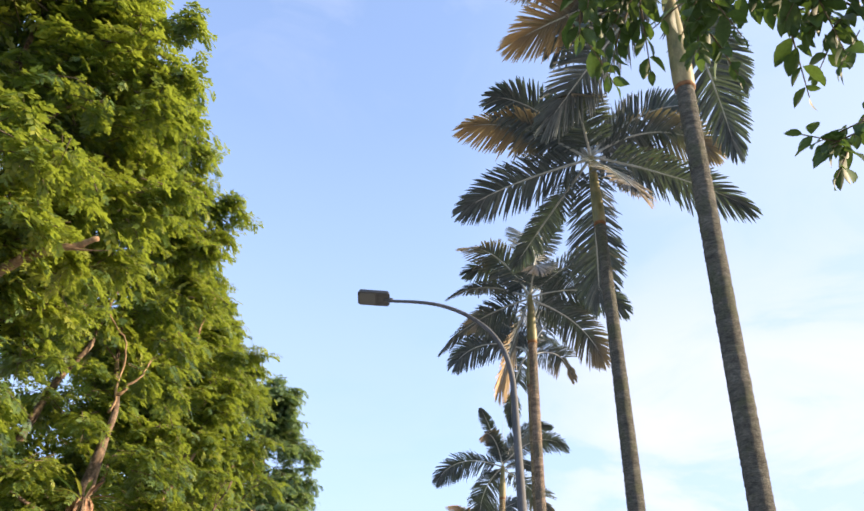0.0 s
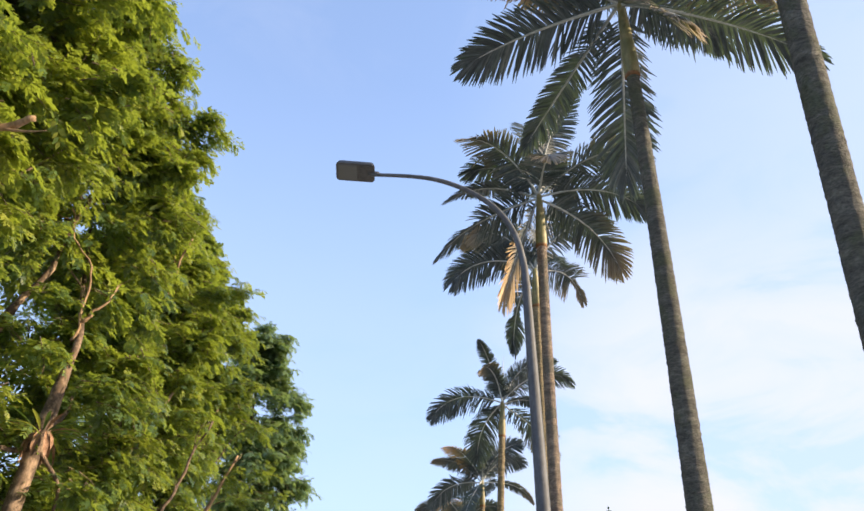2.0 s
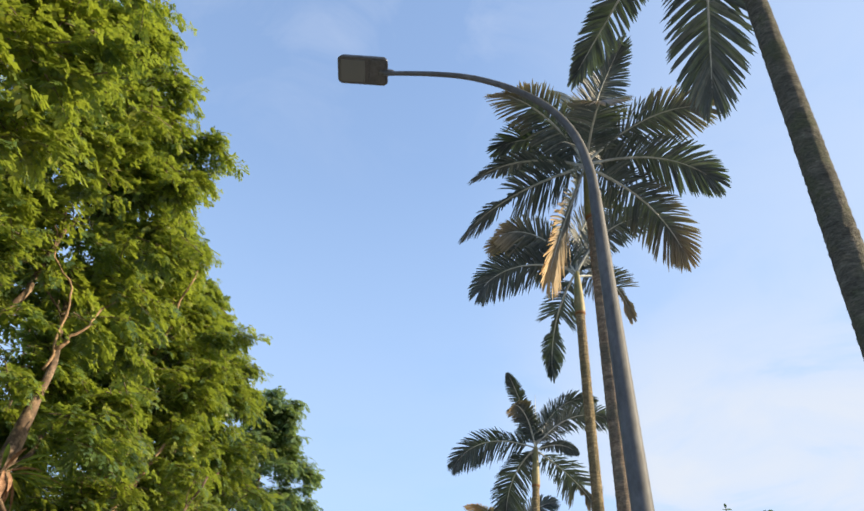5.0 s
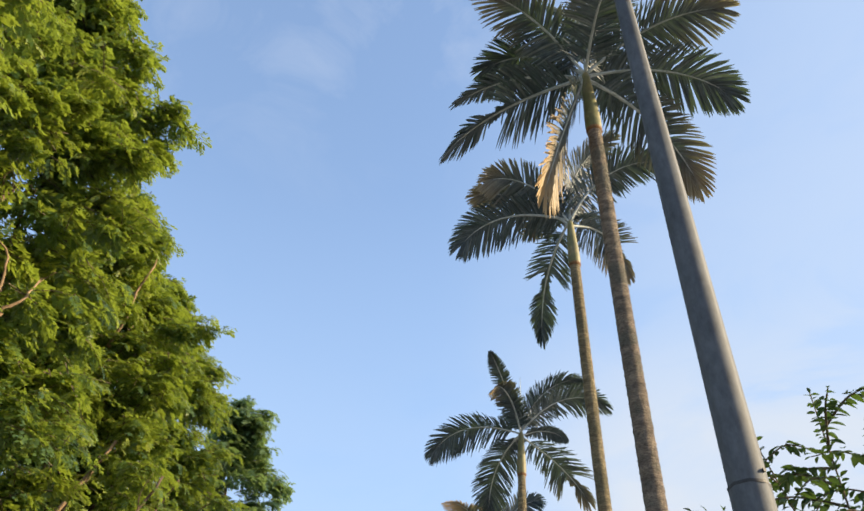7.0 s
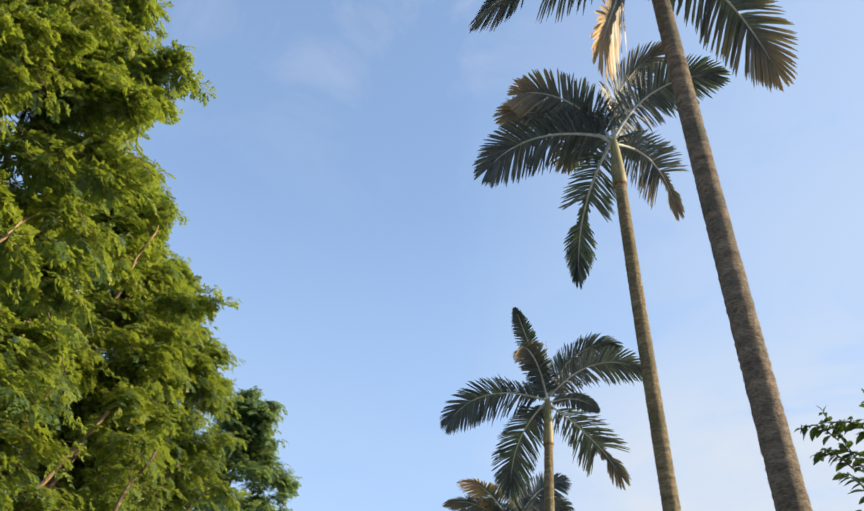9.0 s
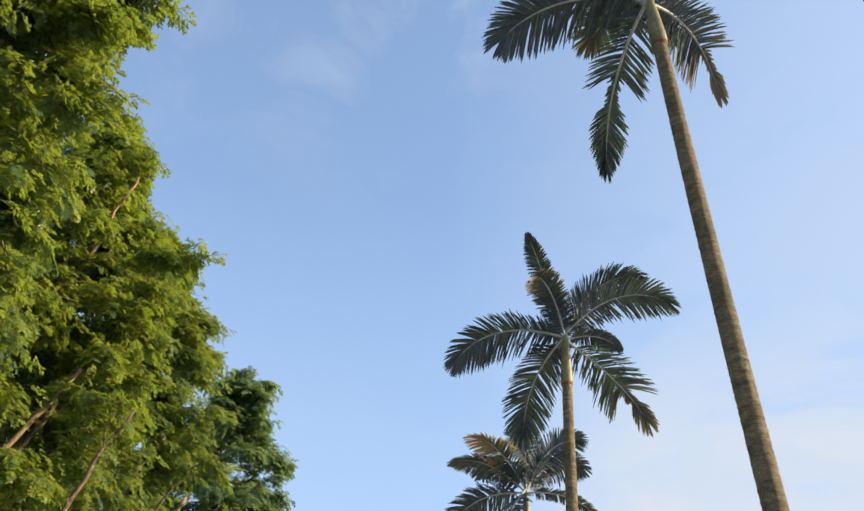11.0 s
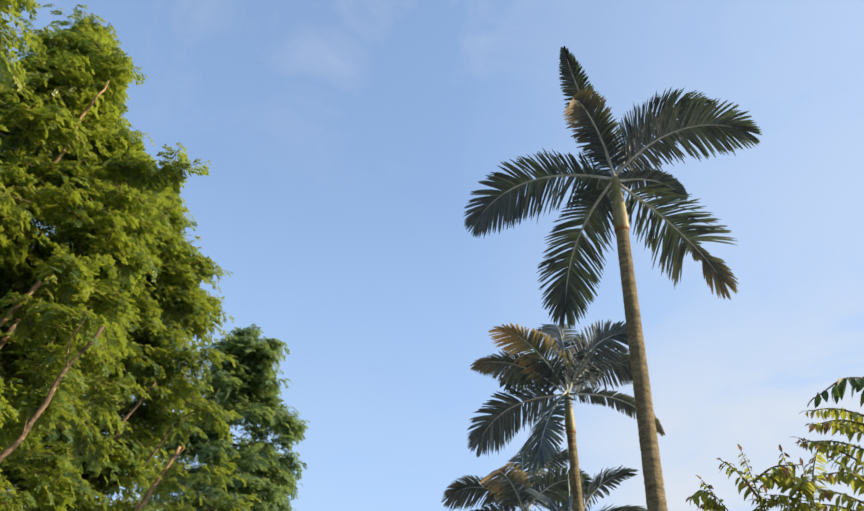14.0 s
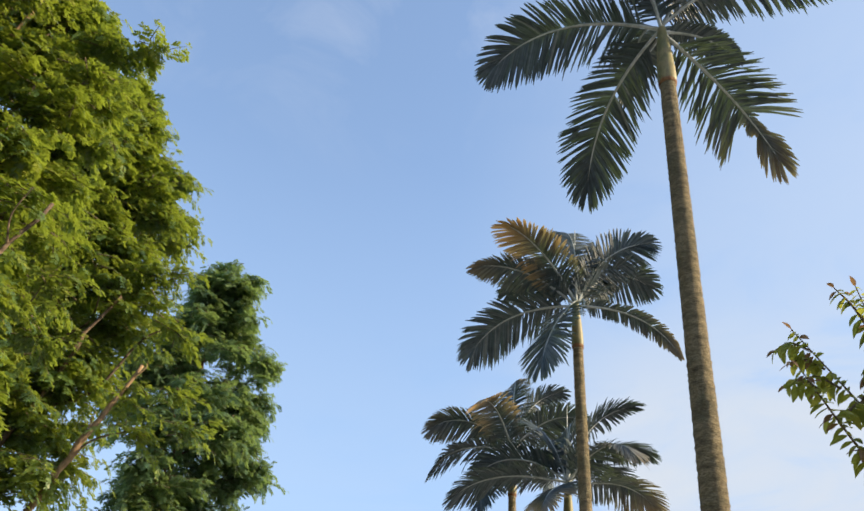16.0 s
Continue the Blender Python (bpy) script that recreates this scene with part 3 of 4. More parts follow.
def big_tree(axis, profile, clumps, seed, label, trunk_line, trunk_r, limbs=12, extra=(), mat=None, hue=0.0, per=46, boughs=(), spread=1.0):
    """A tall roadside tree. profile: (height, reach) pairs of its crown about the axis; extra: clumps that stand out."""
    rng = np.random.default_rng(seed)
    x0, y0 = axis
    z0 = ground_z(y0)
    root = thing("tree", (x0, y0, z0), label, "tree", "row of tall trees")
    off = np.array([x0, y0, z0])
    zs, rs = zip(*profile)
    # Clump centres: thicker towards the crown's skin, with bays and lobes.
    centres = []
    weights = np.array(rs) + 0.3
    while len(centres) < clumps:
        z = rng.uniform(zs[0], zs[-1])
        r = np.interp(z, zs, rs)
        if rng.uniform() * max(weights) > r:
            continue
        a = rng.uniform(-math.pi, math.pi)
        if math.cos(a + 0.6) < -0.1 and rng.uniform() < 0.55:
            continue
        if noise.noise(Vector((a * 2.0 + seed, z * 0.42, seed * 0.7))) < -0.08:
            continue
        lobe = 1 + 0.20 * noise.noise(Vector((math.cos(a) * 1.6 + seed, math.sin(a) * 1.6, z * 0.33)))
        u = 1 - 0.62 * rng.uniform() ** 1.7
        spot = np.array([x0 + (r * lobe * u - 1.1) * math.cos(a), y0 + (r * lobe * u - 1.1) * math.sin(a), z])
        if any(np.min(np.linalg.norm(np.array(b[0]) + t * np.array([1.0, -1.6, -0.9]) - spot, axis=1)) < 0.95 * b[3] for b in boughs if b[3] for t in (0.0, 0.8, 1.6, 2.4)):
            continue
        centres.append((x0 + (r * lobe * u - 1.1) * math.cos(a), y0 + (r * lobe * u - 1.1) * math.sin(a), z, rng.uniform(0.6, 1.2)))
    for c in extra:
        if any(np.min(np.linalg.norm(bend(b[0], 4) + t * np.array([0.6, -1.6, -0.7]) - np.array(c[:3]), axis=1)) < 1.2 for b in boughs if b[1] and b[2] and b[3] for t in (0.0, 0.7, 1.4)):
            continue
        centres += [c, (x0 + (c[0] - x0) * 0.74, y0 + (c[1] - y0) * 0.74, c[2] - 0.25, 1.0)]
    outer = len(centres)
    # Foliage inside the crown, nearer to the trunk; some shade goes into its tone.
    while len(centres) < outer + int(clumps * 0.55):
        z = rng.uniform(zs[0] - 1.0, zs[-1] - 1.0)
        a, u = rng.uniform(-math.pi, math.pi), rng.uniform(0.10, 0.66)
        r = max(0.4, np.interp(z, zs, rs) - 0.6) * u
        spot = np.array([x0 + r * math.cos(a), y0 + r * math.sin(a), z])
        if any(np.min(np.linalg.norm(np.array(b[0]) + t * np.array([1.0, -1.6, -0.9]) - spot, axis=1)) < 0.6 * b[3] for b in boughs if b[3] for t in (0.3, 0.9, 1.5, 2.1)):
            continue
        centres.append((*spot, rng.uniform(1.1, 1.5)))
    centres = np.array(centres)
    inner = np.arange(len(centres)) >= outer
    # Trunk and limbs.
    line = bend(np.array(trunk_line) - off, 6)
    radii = np.interp(np.linspace(0, 1, len(line)), (0, 0.05, 0.38, 0.52, 1), (trunk_r * 1.35, trunk_r, trunk_r * 0.8, trunk_r * 0.42, trunk_r * 0.12))
    v, f = tube(line, radii, 12, True, 0.06, seed)
    part("trunk", mesh_from("trunk", v, f, M_BARK, True), root)
    far = centres[rng.permutation(outer)[:limbs]]
    for i, c in enumerate(far):
        tip = c[:3] - off
        fork = np.argmin(np.abs(line[:, 2] - max(line[0, 2] + 0.3 * (line[-1, 2] - line[0, 2]), tip[2] - rng.uniform(2.5, 5.5))))
        a = line[fork]
        mid = a + (tip - a) * 0.5 + np.array([0, 0, rng.uniform(-0.6, 0.5)]) + rng.normal(0, 0.3, 3)
        r0 = min(radii[fork] * 0.5, 0.10)
        path = bend([a, a + (mid - a) * 0.5 + rng.normal(0, 0.2, 3), mid, mid + (tip - mid) * 0.5 + rng.normal(0, 0.25, 3), tip], 4)
        v, f = tube(path, np.linspace(r0, 0.02, len(path)), 7, True, 0.08, seed + i)
        part("limb", mesh_from("limb", v, f, M_BARK, True), root)
    for i, (pts, r0, pale, bare) in enumerate(boughs):
        if not r0:
            continue
        path = bend(np.array(pts) - off, 5)
        path[1:-1] += rng.normal(0, 0.03, path[1:-1].shape)
        way = np.linspace(0, 1, len(path))[:, None]
        path += 0.16 * np.sin(math.pi * way) * np.sin(way * rng.uniform(6, 11) + rng.uniform(0, 6)) * unit(rng.normal(0, 1, 3))
        v, f = tube(path, np.linspace(r0, r0 * 0.40, len(path)) * rng.uniform(0.88, 1.12, len(path)), 9, True, 0.12, seed * 3 + i)
        for k in range(2):
            a = path[int(len(path) * rng.uniform(0.35, 0.98))]
            e = a + unit(path[-1] - path[0]) * rng.uniform(0.3, 0.8) + rng.normal(0, 0.30, 3)
            shoot = bend([a, (a + e) / 2 + rng.normal(0, 0.12, 3), e], 4)
            v2, f2 = tube(shoot, np.linspace(r0 * 0.30, 0.008, len(shoot)), 6, True, 0.1, i + k)
            part("limb", mesh_from("limb", v2, f2, M_PALE if pale else M_BARK, True), root)
        part("limb", mesh_from("limb", v, f, M_PALE if pale else M_BARK, True), root, "bare pale limb" if pale else "")
    # Each clump is a hand of arching twigs that droop at their ends, with sprays along both sides.
    along = max(6, per // 5)
    which = np.repeat(np.arange(len(centres)), np.where(inner, 4, 8))
    n = len(which)
    outward = np.stack([centres[which, 0] - x0, centres[which, 1] - y0, np.zeros(n)], 1)
    swing = rng.normal(0, 1, (n, 3)) * np.array([1.0, 1.0, 0.35])
    way = unit(unit(outward) * 0.75 + swing * 0.8 + np.array([0, 0, 0.22]))
    long = centres[which, 3] * rng.uniform(0.8, 2.0, n) * np.where(rng.uniform(0, 1, n) < 0.07, 1.5, 1.0)
    start = centres[which, :3] - way * 0.35 * long[:, None] + rng.normal(0, 0.25, (n, 3)) * np.array([1, 1, 0.7])
    sink = rng.uniform(0.18, 0.55, n)

    def on_twig(u, pick):
        return start[pick] + way[pick] * (long[pick] * u)[:, None] + np.stack([0 * u, 0 * u, -sink[pick] * long[pick] * u * u], 1)

    wood = [tube([on_twig(np.array([u]), [k])[0] - off for u in (0.0, 0.45, 0.95)], (0.022, 0.013, 0.005), 3, False) for k in range(n)]
    v = np.concatenate([w[0] for w in wood])
    f = np.concatenate([np.array(w[1]) + 9 * k for k, w in enumerate(wood)])
    part("brushwood", mesh_from("brushwood", v, f, M_TWIG), root)
    pick = np.repeat(np.arange(n), along)
    u = np.tile((np.arange(along) + 0.6) / along, n) + rng.normal(0, 0.03, n * along)
    hand_side = np.where(np.tile(np.arange(along), n) % 2 == 0, 1.0, -1.0)
    t = unit(way[pick] + np.stack([0 * u, 0 * u, -2 * sink[pick] * u], 1))
    side = unit(np.cross(t, (0, 0, 1.0)))
    ways = t * (0.35 + 0.6 * u)[:, None] + side * hand_side[:, None] * (0.95 - 0.5 * u)[:, None] + np.array([0, 0, -0.20]) + rng.normal(0, 0.20, (n * along, 3))
    sizes = rng.uniform(0.30, 0.52, n * along) * spread * (1.1 - 0.3 * u) * np.where(inner[which][pick], 1.5, 1.0)
    # Inner clumps take a lower tone: crown shade put into the leaf colour.
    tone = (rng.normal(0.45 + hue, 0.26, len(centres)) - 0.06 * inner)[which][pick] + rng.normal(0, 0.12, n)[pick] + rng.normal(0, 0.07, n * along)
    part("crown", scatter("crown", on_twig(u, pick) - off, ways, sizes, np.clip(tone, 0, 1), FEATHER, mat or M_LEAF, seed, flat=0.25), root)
    return root


big_tree((-13.0, 16.5), ((4.0, 3.0), (9.0, 3.5), (11.5, 4.3), (14.0, 5.4), (17.0, 6.2), (19.5, 6.0), (22.0, 4.4), (25.5, 1.2)), 230, 11,
         "tall tree with feathery yellow-green foliage beside the path",
         [(-13.4, 16.6, 0.4), (-13.1, 16.5, 6.0), (-13.4, 16.8, 12.0), (-12.8, 16.4, 18.0), (-13.0, 16.6, 24.0)], 0.34,
         extra=[(-8.0, 16.4, 18.8, 0.7), (-8.0, 16.0, 20.6, 0.5)], hue=0.18, per=48, spread=1.15,
         boughs=[([(-13.1, 16.5, 9.5), (-11.0, 15.9, 11.0), (-9.4, 15.5, 11.85), (-8.8, 15.5, 12.15), (-8.25, 15.5, 12.3)], 0.15, True, 1.0)])
big_tree((-14.0, 28.0), ((6.5, 4.2), (11.0, 5.0), (16.0, 5.0), (20.0, 4.9), (24.0, 4.3), (27.0, 3.0), (31.0, 1.0)), 240, 12,
         "tall tree with leaning pale-patched trunk and feathery foliage",
         [(-12.6, 27.2, 0.7), (-12.5, 27.2, 4.5), (-12.3, 27.2, 8.0), (-12.1, 27.2, 10.2), (-11.95, 27.25, 12.0), (-11.95, 27.4, 13.2), (-12.9, 28.6, 15.5), (-13.8, 28.6, 22.0), (-14.0, 28.2, 29.0)], 0.30,
         extra=[(-10.0, 28.8, 24.0, 0.65), (-9.6, 29.2, 23.6, 0.45), (-10.6, 28.5, 21.0, 0.8)], limbs=4, per=48, spread=1.1, hue=0.0,
         boughs=[([(-12.1, 27.25, 12.8), (-11.9, 27.2, 13.8), (-12.1, 27.1, 15.2), (-12.7, 26.8, 16.6), (-13.0, 26.4, 17.5)], 0.055, True, 1.2),
                 ([(-11.95, 27.2, 13.5), (-11.5, 27.2, 13.9), (-11.1, 27.2, 14.6)], 0.07, True, 0.9),
                 ([(-12.4, 27.2, 6.5), (-12.3, 27.2, 7.8), (-12.2, 27.2, 9.0), (-12.1, 27.2, 10.2), (-12.0, 27.2, 11.4)], 0, False, 1.35),
                 ([(-12.0, 27.0, 9.2), (-12.0, 26.8, 10.2)], 0, False, 1.7),
                 ([(-15.6, 27.2, 9.5), (-14.4, 27.0, 12.95), (-13.86, 27.0, 14.7), (-13.2, 27.0, 16.7), (-12.9, 27.2, 18.5)], 0.17, False, 0.8)])
big_tree((-15.0, 39.0), ((7.0, 4.3), (12.0, 5.1), (18.0, 5.1), (21.5, 4.9), (24.0, 3.3), (27.0, 2.2), (29.5, 0.9)), 230, 13,
         "tall feathery-leaved tree with drooping sprays",
         [(-14.6, 39.0, 1.0), (-14.2, 38.8, 7.0), (-14.6, 39.2, 13.0), (-15.2, 39.0, 20.0), (-15.0, 39.0, 27.0)], 0.30,
         extra=[(-10.1, 38.8, 21.4, 0.7), (-12.7, 37.4, 25.0, 0.6)], per=48, spread=1.1, hue=0.0,
         boughs=[([(-14.5, 38.8, 10.5), (-13.5, 38.4, 12.9), (-12.45, 38.2, 15.5)], 0.13, False, 0.7),
                 ([(-13.6, 37.8, 19.5), (-12.9, 37.4, 22.0), (-12.5, 37.3, 23.8)], 0.08, True, 0),
                 ([(-14.9, 38.2, 7.6), (-14.4, 37.0, 9.0), (-13.2, 37.0, 11.8), (-11.75, 37.0, 14.95)], 0.15, True, 0.7),
                 ([(-12.0, 37.9, 7.6), (-11.4, 37.5, 9.6), (-10.75, 37.5, 11.6), (-9.9, 37.5, 13.85)], 0.10, False, 0.6)])
big_tree((-16.8, 50.0), ((8.0, 4.2), (14.0, 4.7), (20.0, 4.7), (26.0, 4.9), (29.0, 3.2), (32.5, 1.0)), 230, 14,
         "tall feathery-leaved tree with a pale snapped limb",
         [(-16.5, 50.0, 1.3), (-16.2, 49.8, 8.0), (-16.6, 50.0, 16.0), (-17.0, 50.2, 24.0), (-16.8, 50.0, 31.0)], 0.30,
         extra=[(-12.6, 49.6, 25.6, 0.8), (-12.4, 49.0, 20.0, 0.8), (-14.4, 49.5, 14.9, 1.1), (-15.0, 49.5, 13.5, 1.1), (-12.6, 49.5, 13.1, 1.1), (-14.3, 49.5, 16.3, 1.1), (-16.1, 49.5, 16.6, 1.1), (-11.8, 49.5, 14.4, 1.1), (-16.1, 49.5, 15.0, 1.1), (-11.5, 49.5, 20.6, 1.1), (-10.9, 49.5, 17.9, 1.1), (-11.4, 49.5, 15.9, 1.1), (-10.0, 49.5, 15.2, 1.1), (-12.7, 49.5, 18.4, 1.1), (-13.3, 49.5, 21.7, 1.1), (-9.3, 49.5, 13.9, 1.1), (-11.8, 49.5, 19.2, 1.1)], spread=1.15, hue=-0.08,
         boughs=[([(-15.6, 49.6, 6.5), (-13.6, 49.2, 10.6), (-12.5, 49.1, 13.2), (-11.4, 49.0, 15.9)], 0.17, True, 0.8),
                 ([(-15.6, 49.2, 12.0), (-14.2, 48.8, 15.5), (-12.9, 48.6, 18.5)], 0.12, False, 0)])
big_tree((-15.0, 66.0), ((8.0, 4.0), (13.0, 5.4), (18.0, 6.0), (24.0, 5.4), (28.0, 3.8), (30.5, 2.6), (32.5, 1.3)), 250, 15,
         "darker green tall tree at the row's end",
         [(-15.0, 66.0, 1.8), (-14.8, 65.8, 9.0), (-15.2, 66.2, 18.0), (-15.0, 66.0, 26.0), (-15.0, 66.0, 31.5)], 0.32,
         extra=[(-10.9, 66.5, 23.5, 0.9), (-13.2, 65.0, 30.6, 0.8), (-13.0, 65.5, 31.4, 0.5), (-18.3, 65.5, 27.8, 1.0), (-18.6, 65.0, 25.6, 1.1), (-17.0, 64.8, 24.0, 1.1), (-19.4, 65.0, 24.0, 1.2), (-18.2, 65.0, 22.0, 1.2), (-17.2, 64.6, 26.6, 0.9)], hue=-0.02, spread=1.25, mat=M_COOL)


# ---- young trees and shrubs by the verge ----
def oval_leaf(length, width, fold=0.18, curl=0.25):
    """A broad leaf as a strip of quads, folded along its midrib: verts and quads."""
    us = (0.0, 0.18, 0.42, 0.68, 0.88, 1.0)
    ws = (0.05, 0.62, 1.0, 0.85, 0.42, 0.03)
    v, f = [], []
    for u, w in zip(us, ws):
        for e in (-1, 0, 1):
            v.append((u * length, e * w * width / 2, abs(e) * w * width * fold - curl * length * u * u))
    for r in range(len(us) - 1):
        for e in (0, 1):
            a = r * 3 + e
            f.append((a, a + 1, a + 4, a + 3))
    return np.array(v), np.array(f)


LEAF_MESHES = {}


def leaf_mesh(mat, slim):
    """One unit-long leaf, shared by all alike."""
    if (mat.name, slim) not in LEAF_MESHES:
        v, f = oval_leaf(1.0, slim)
        LEAF_MESHES[mat.name, slim] = mesh_from("leaf", v, f, mat, True)
    return LEAF_MESHES[mat.name, slim]


def leaves_on(stem, spots, ways, sizes, mats, slim, seed, flat=0.35):
    rng = np.random.default_rng(seed)
    for o, d, s, mat in zip(spots, ways, sizes, mats):
        d = unit(d)
        side = unit(np.cross(unit(np.array([0, 0, 1.0]) + rng.normal(0, flat, 3)), d) + 1e-6)
        nor = np.cross(d, side)
        leaf = part("leaf", leaf_mesh(mat, slim), stem)
        leaf.matrix_local = Matrix.Translation(o) @ Matrix((d, side, nor)).transposed().to_4x4() @ Matrix.Diagonal((s, s, s, 1))


def sapling(name, foot, stems, label, category, mat, leaf, slim, step, seed, hang=0.3, dry_top=0.0, low=0.0, paired=True):
    """stems: lines of points above the foot; leaves stand in pairs along their upper part."""
    rng = np.random.default_rng(seed)
    z0 = ground_z(foot[1])
    root = thing(name, (foot[0], foot[1], z0), label, category)
    off = np.array([foot[0], foot[1], z0])
    for i, (pts, r0, bare) in enumerate(stems):
        line = bend(np.array(pts) - off, 6)
        v, f = tube(line, np.linspace(r0, 0.004, len(line)), 7, True, 0.05, seed + i)
        stem = part("stem", mesh_from("stem", v, f, M_TWIG, True), root)
        run = np.concatenate([[0], np.cumsum(np.linalg.norm(np.diff(line, axis=0), axis=1))])
        tan = unit(np.gradient(line, axis=0))
        spots, ways, sizes, mats = [], [], [], []
        s = bare * run[-1]
        while s < run[-1]:
            p = np.array([np.interp(s, run, line[:, k]) for k in range(3)])
            t = unit(np.array([np.interp(s, run, tan[:, k]) for k in range(3)]))
            side = unit(np.cross(t, (0.1, 0.05, 1.0)))
            u = s / run[-1]
            for e in ((-1, 1) if paired else (1 if rng.uniform() > 0.5 else -1,)):
                d = 0.55 * t + e * side * rng.uniform(0.6, 1.0) + np.array([0, 0, -hang]) + rng.normal(0, 0.22, 3)
                spots.append(p + rng.normal(0, 0.01, 3))
                ways.append(d)
                sizes.append(leaf * rng.uniform(0.7, 1.15) * (1 - 0.45 * u ** 4))
                mats.append(M_RED if rng.uniform() < dry_top * (u - 0.45) * 1.6 else mat)
            s += step * rng.uniform(0.75, 1.25)
        spots.append(line[-1])
        ways.append(tan[-1])
        sizes.append(leaf * 0.55)
        mats.append(M_RED if dry_top else mat)
        leaves_on(stem, spots, ways, sizes, mats, slim, seed + i)
    return root


def fan_out(rng, start, tip, spread, count, r0, bare=0.15):
    """A stem from start to tip and side twigs off it, as a list of stems."""
    start, tip = np.array(start, float), np.array(tip, float)
    out = [([start, start + (tip - start) * 0.5 + rng.normal(0, 0.06, 3), tip], r0, 0.35)]
    for k in range(count):
        u = 0.35 + 0.6 * (k + 0.5) / count
        b = start + (tip - start) * u
        a = rng.uniform(0, 2 * math.pi)
        end = b + spread * (1.15 - u * 0.6) * np.array([math.cos(a), math.sin(a), rng.uniform(0.0, 0.55)])
        out.append(([b, (b + end) / 2 + np.array([0, 0, 0.07]), end], r0 * 0.5, bare))
    return out


_r = np.random.default_rng(5)
sapling("shrub", (2.75, 14.7), fan_out(_r, (2.75, 14.7, 0.36), (2.48, 14.5, 4.68), 0.95, 20, 0.022) + fan_out(_r, (2.70, 14.7, 1.6), (1.60, 14.5, 3.8), 0.7, 10, 0.014)
        + fan_out(_r, (2.72, 14.7, 2.2), (1.95, 14.4, 4.3), 0.5, 9, 0.012) + fan_out(_r, (2.75, 14.7, 2.0), (2.75, 14.4, 4.4), 0.7, 14, 0.014)
        + fan_out(_r, (2.65, 14.7, 3.0), (1.50, 14.5, 3.80), 0.30, 5, 0.008),
        "thin roadside sapling with small dark green leaves", "sapling", M_BROAD, 0.100, 0.50, 0.044, 21)
sapling("shrub", (3.1, 17.4), fan_out(_r, (3.1, 17.4, 0.45), (2.80, 17.4, 5.0), 0.7, 10, 0.022) + fan_out(_r, (3.0, 17.4, 2.6), (2.45, 17.4, 4.85), 0.4, 6, 0.012),
        "thin roadside sapling with small dark green leaves", "sapling", M_BROAD, 0.112, 0.50, 0.036, 22)
sapling("shrub", (3.3, 28.2), fan_out(_r, (3.3, 28.2, 0.76), (2.54, 27.85, 5.88), 0.8, 20, 0.03) + fan_out(_r, (3.3, 28.2, 3.6), (2.21, 28.3, 5.75), 0.4, 8, 0.02)
        + fan_out(_r, (3.2, 28.2, 3.8), (2.05, 28.0, 5.22), 0.35, 5, 0.02) + fan_out(_r, (3.4, 28.2, 2.4), (4.25, 28.2, 6.75), 1.1, 24, 0.03) + fan_out(_r, (3.3, 28.2, 2.4), (3.2, 28.0, 5.8), 0.9, 15, 0.02)
        + fan_out(_r, (3.3, 28.2, 2.6), (3.02, 28.0, 5.95), 0.7, 14, 0.02),
        "young tree with drooping yellow-green leaves and reddish tips", "young tree", M_YOUNG, 0.155, 0.42, 0.042, 23, hang=0.8, dry_top=0.4)
sapling("shrub", (3.3, 24.8), [([(3.3, 24.8, 0.6), (3.15, 24.75, 3.0), (2.85, 24.6, 4.45), (2.50, 24.5, 4.80)], 0.03, 0.72),
                              ([(2.95, 24.7, 4.1), (2.45, 24.6, 4.72), (2.10, 24.5, 4.80), (1.84, 24.5, 4.66)], 0.012, 0.35),
                              ([(2.85, 24.6, 4.3), (2.6, 24.4, 4.62), (2.40, 24.3, 4.55)], 0.010, 0.4),
                              ([(3.0, 24.7, 3.8), (2.65, 24.6, 4.15), (2.30, 24.5, 4.15)], 0.010, 0.4)],
        "young tree with large drooping dark green leaves", "young tree", M_BROAD, 0.19, 0.42, 0.075, 26, hang=0.9)
sapling("shrub", (3.3, 5.6), fan_out(_r, (3.3, 5.6, 0.1), (2.95, 5.5, 3.4), 0.35, 5, 0.016),
        "thin sapling with small dark leaves", "sapling", M_BROAD, 0.14, 0.42, 0.09, 24)
_o = [([(5.6, 3.2, 0.0), (5.5, 3.2, 2.5), (5.2, 3.4, 4.8), (4.9, 3.6, 6.6), (4.8, 3.7, 8.0)], 0.13, 0.85),
      ([(5.0, 3.55, 6.0), (3.9, 3.9, 6.9), (2.6, 4.1, 6.95), (1.8, 4.1, 6.95), (1.0, 4.1, 6.95)], 0.05, 0.35),
      ([(5.1, 3.45, 5.2), (4.3, 3.9, 6.3), (3.35, 4.1, 6.05), (2.95, 4.1, 5.66), (2.70, 4.1, 5.28)], 0.025, 0.62)]
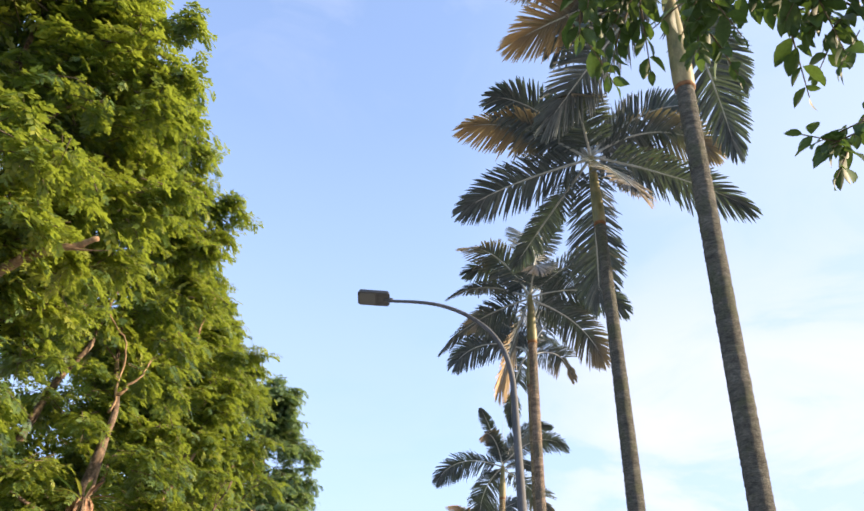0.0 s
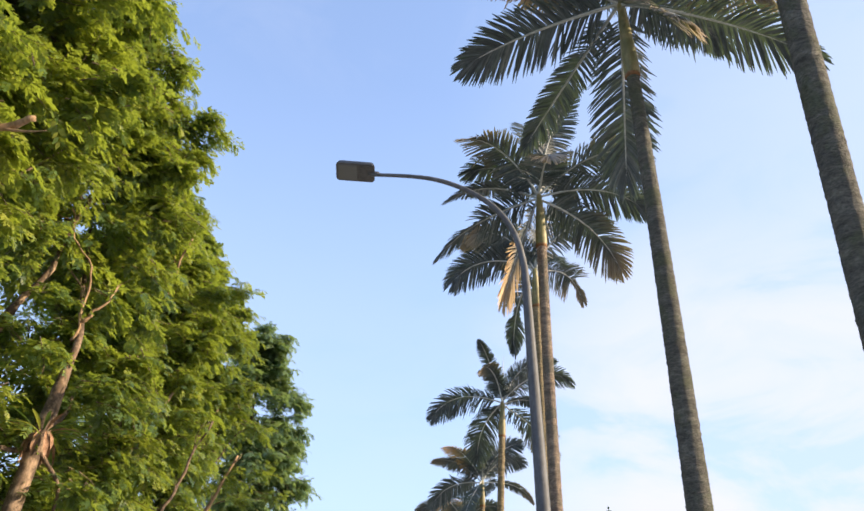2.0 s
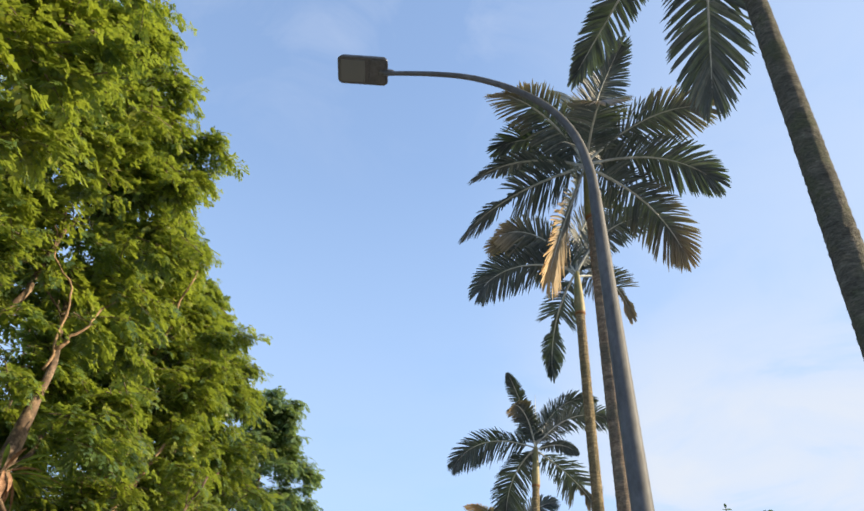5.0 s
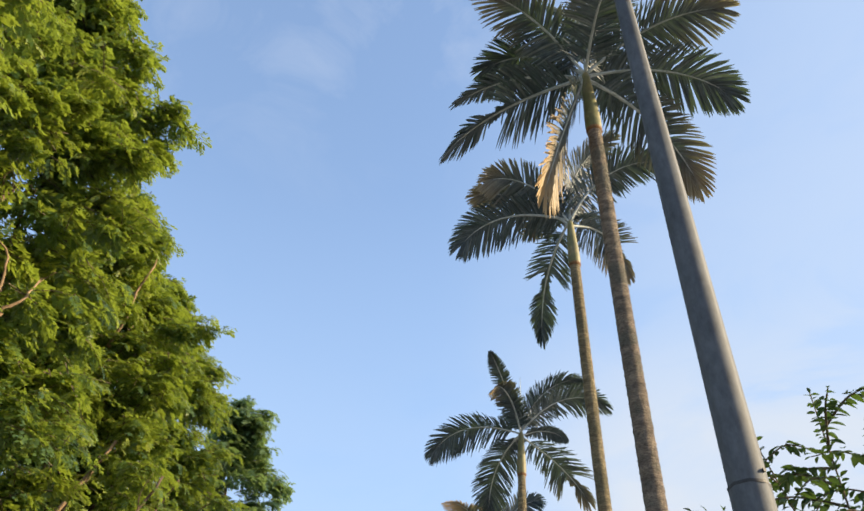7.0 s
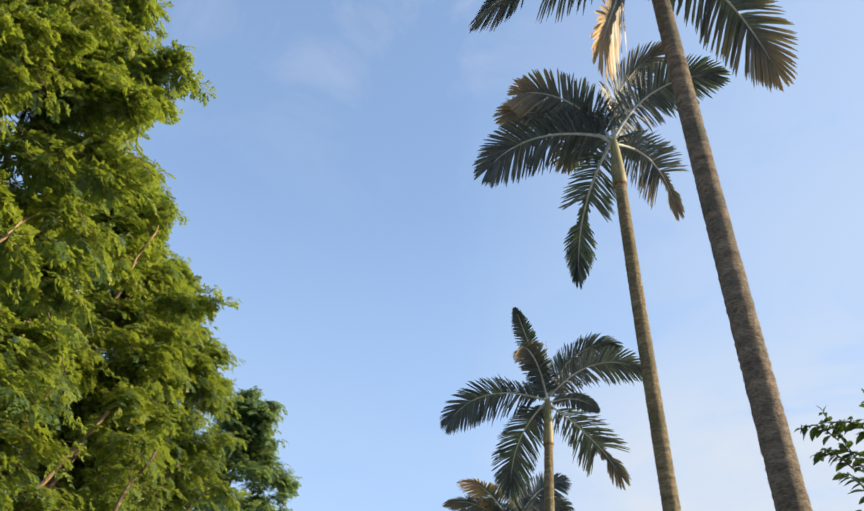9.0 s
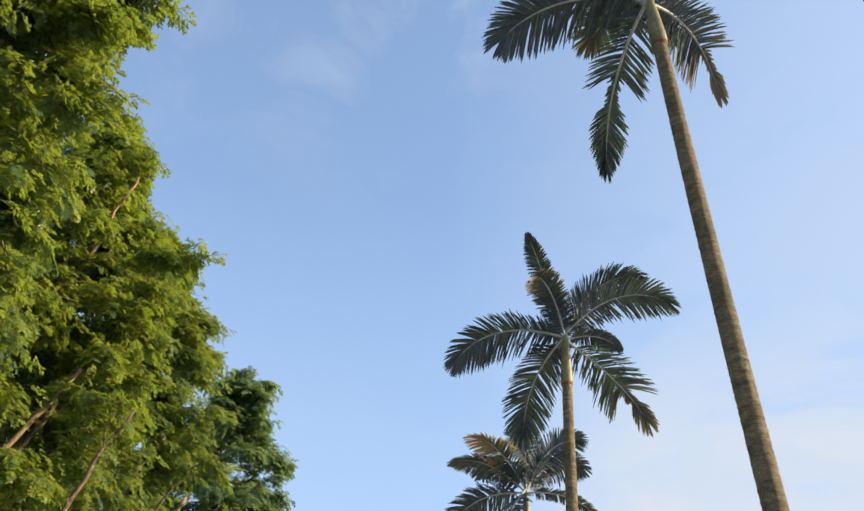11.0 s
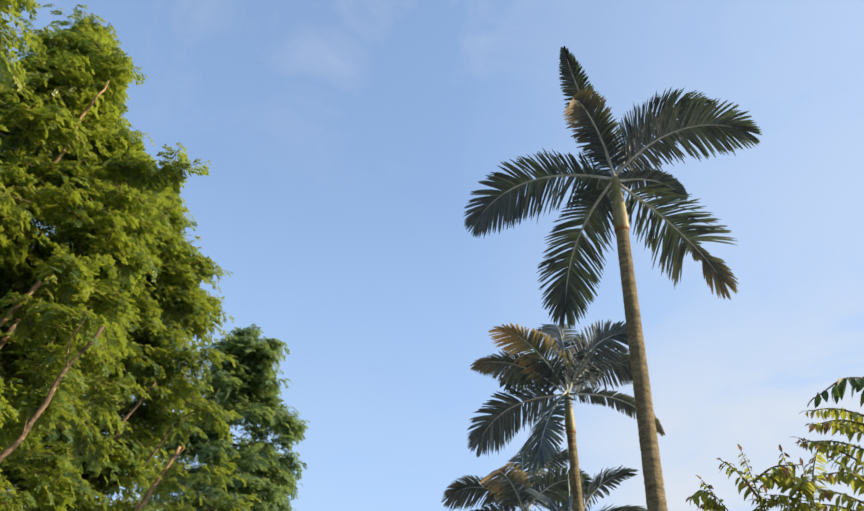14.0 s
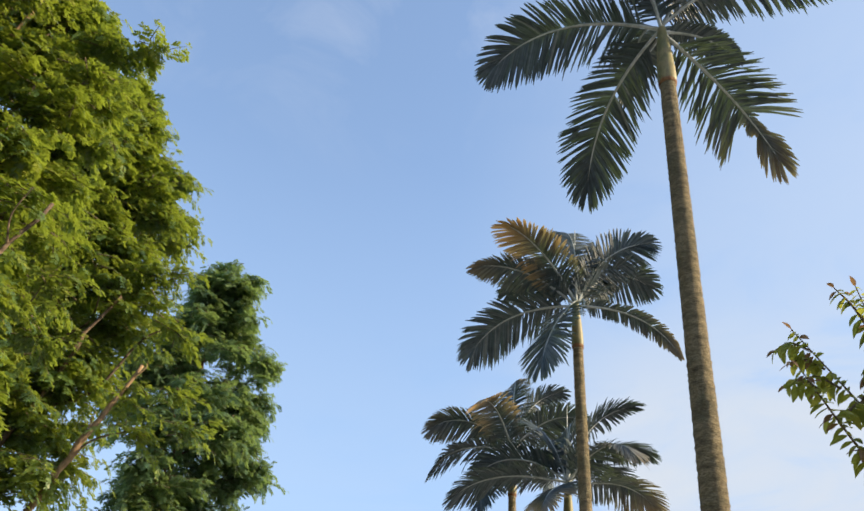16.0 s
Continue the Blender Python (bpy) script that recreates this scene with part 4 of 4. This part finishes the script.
for _k in range(40):
    _b = np.array([_r.uniform(0.9, 3.4), 4.1 + _r.normal(0, 0.25), 6.95])
    _e = _b + np.array([_r.normal(0, 0.3), _r.normal(0, 0.25), _r.uniform(-0.62, 0.05)])
    _o.append(([_b, (_b + _e) / 2 + np.array([0, 0, 0.06]), _e], 0.010, 0.1))
for _k in range(7):
    _b = np.array([2.95, 4.1, 5.66]) + np.array([-0.25, 0.0, -0.38]) * _r.uniform(0.2, 1.0)
    _e = _b + np.array([_r.uniform(-0.32, 0.12), _r.normal(0, 0.12), _r.uniform(-0.38, 0.12)])
    _o.append(([_b, (_b + _e) / 2, _e], 0.006, 0.3))
for _k in range(3):
    _b = np.array([3.1 + 0.1 * _k, 4.1, 6.5])
    _e = _b + np.array([_r.uniform(-0.35, -0.1), _r.normal(0, 0.1), _r.uniform(-0.55, -0.3)])
    _o.append(([_b, (_b + _e) / 2, _e], 0.005, 0.5))
sapling("tree", (5.6, 3.2), _o, "broad-leaved tree with dark leaves overhanging the path", "tree", M_BROAD, 0.23, 0.52, 0.14, 25, hang=0.5)


# ---- bird's-nest fern on the leaning trunk ----
def nest_fern(place, seed):
    rng = np.random.default_rng(seed)
    root = thing("birds_nest_fern", place, "bird's-nest fern with brown dead skirt on a trunk", "fern")
    for k in range(34):
        a, e = rng.uniform(0, 2 * math.pi), math.radians(rng.uniform(2, 48))
        v, f = oval_leaf(rng.uniform(0.9, 1.45), rng.uniform(0.09, 0.14), 0.15, rng.uniform(0.3, 0.6))
        leaf = part("leaf", mesh_from("leaf", v, f, (M_BROAD, M_YOUNG, M_BROAD, M_DEAD)[k % 4], True), root)
        leaf.matrix_local = pose(0.22 * math.cos(a), 0.22 * math.sin(a), 0.1, 0, -math.degrees(e), math.degrees(a))
    for k in range(22):
        a = rng.uniform(0, 2 * math.pi)
        v, f = oval_leaf(rng.uniform(0.6, 1.1), 0.18, 0.3, 0.15)
        leaf = part("dead_leaf", mesh_from("dead_leaf", v, f, M_DEAD, True), root, "brown dead fern leaf")
        leaf.matrix_local = pose(0.24 * math.cos(a), 0.24 * math.sin(a), 0.12, 0, rng.uniform(50, 85), math.degrees(a))


nest_fern((-12.02, 27.0, 9.5), 3)
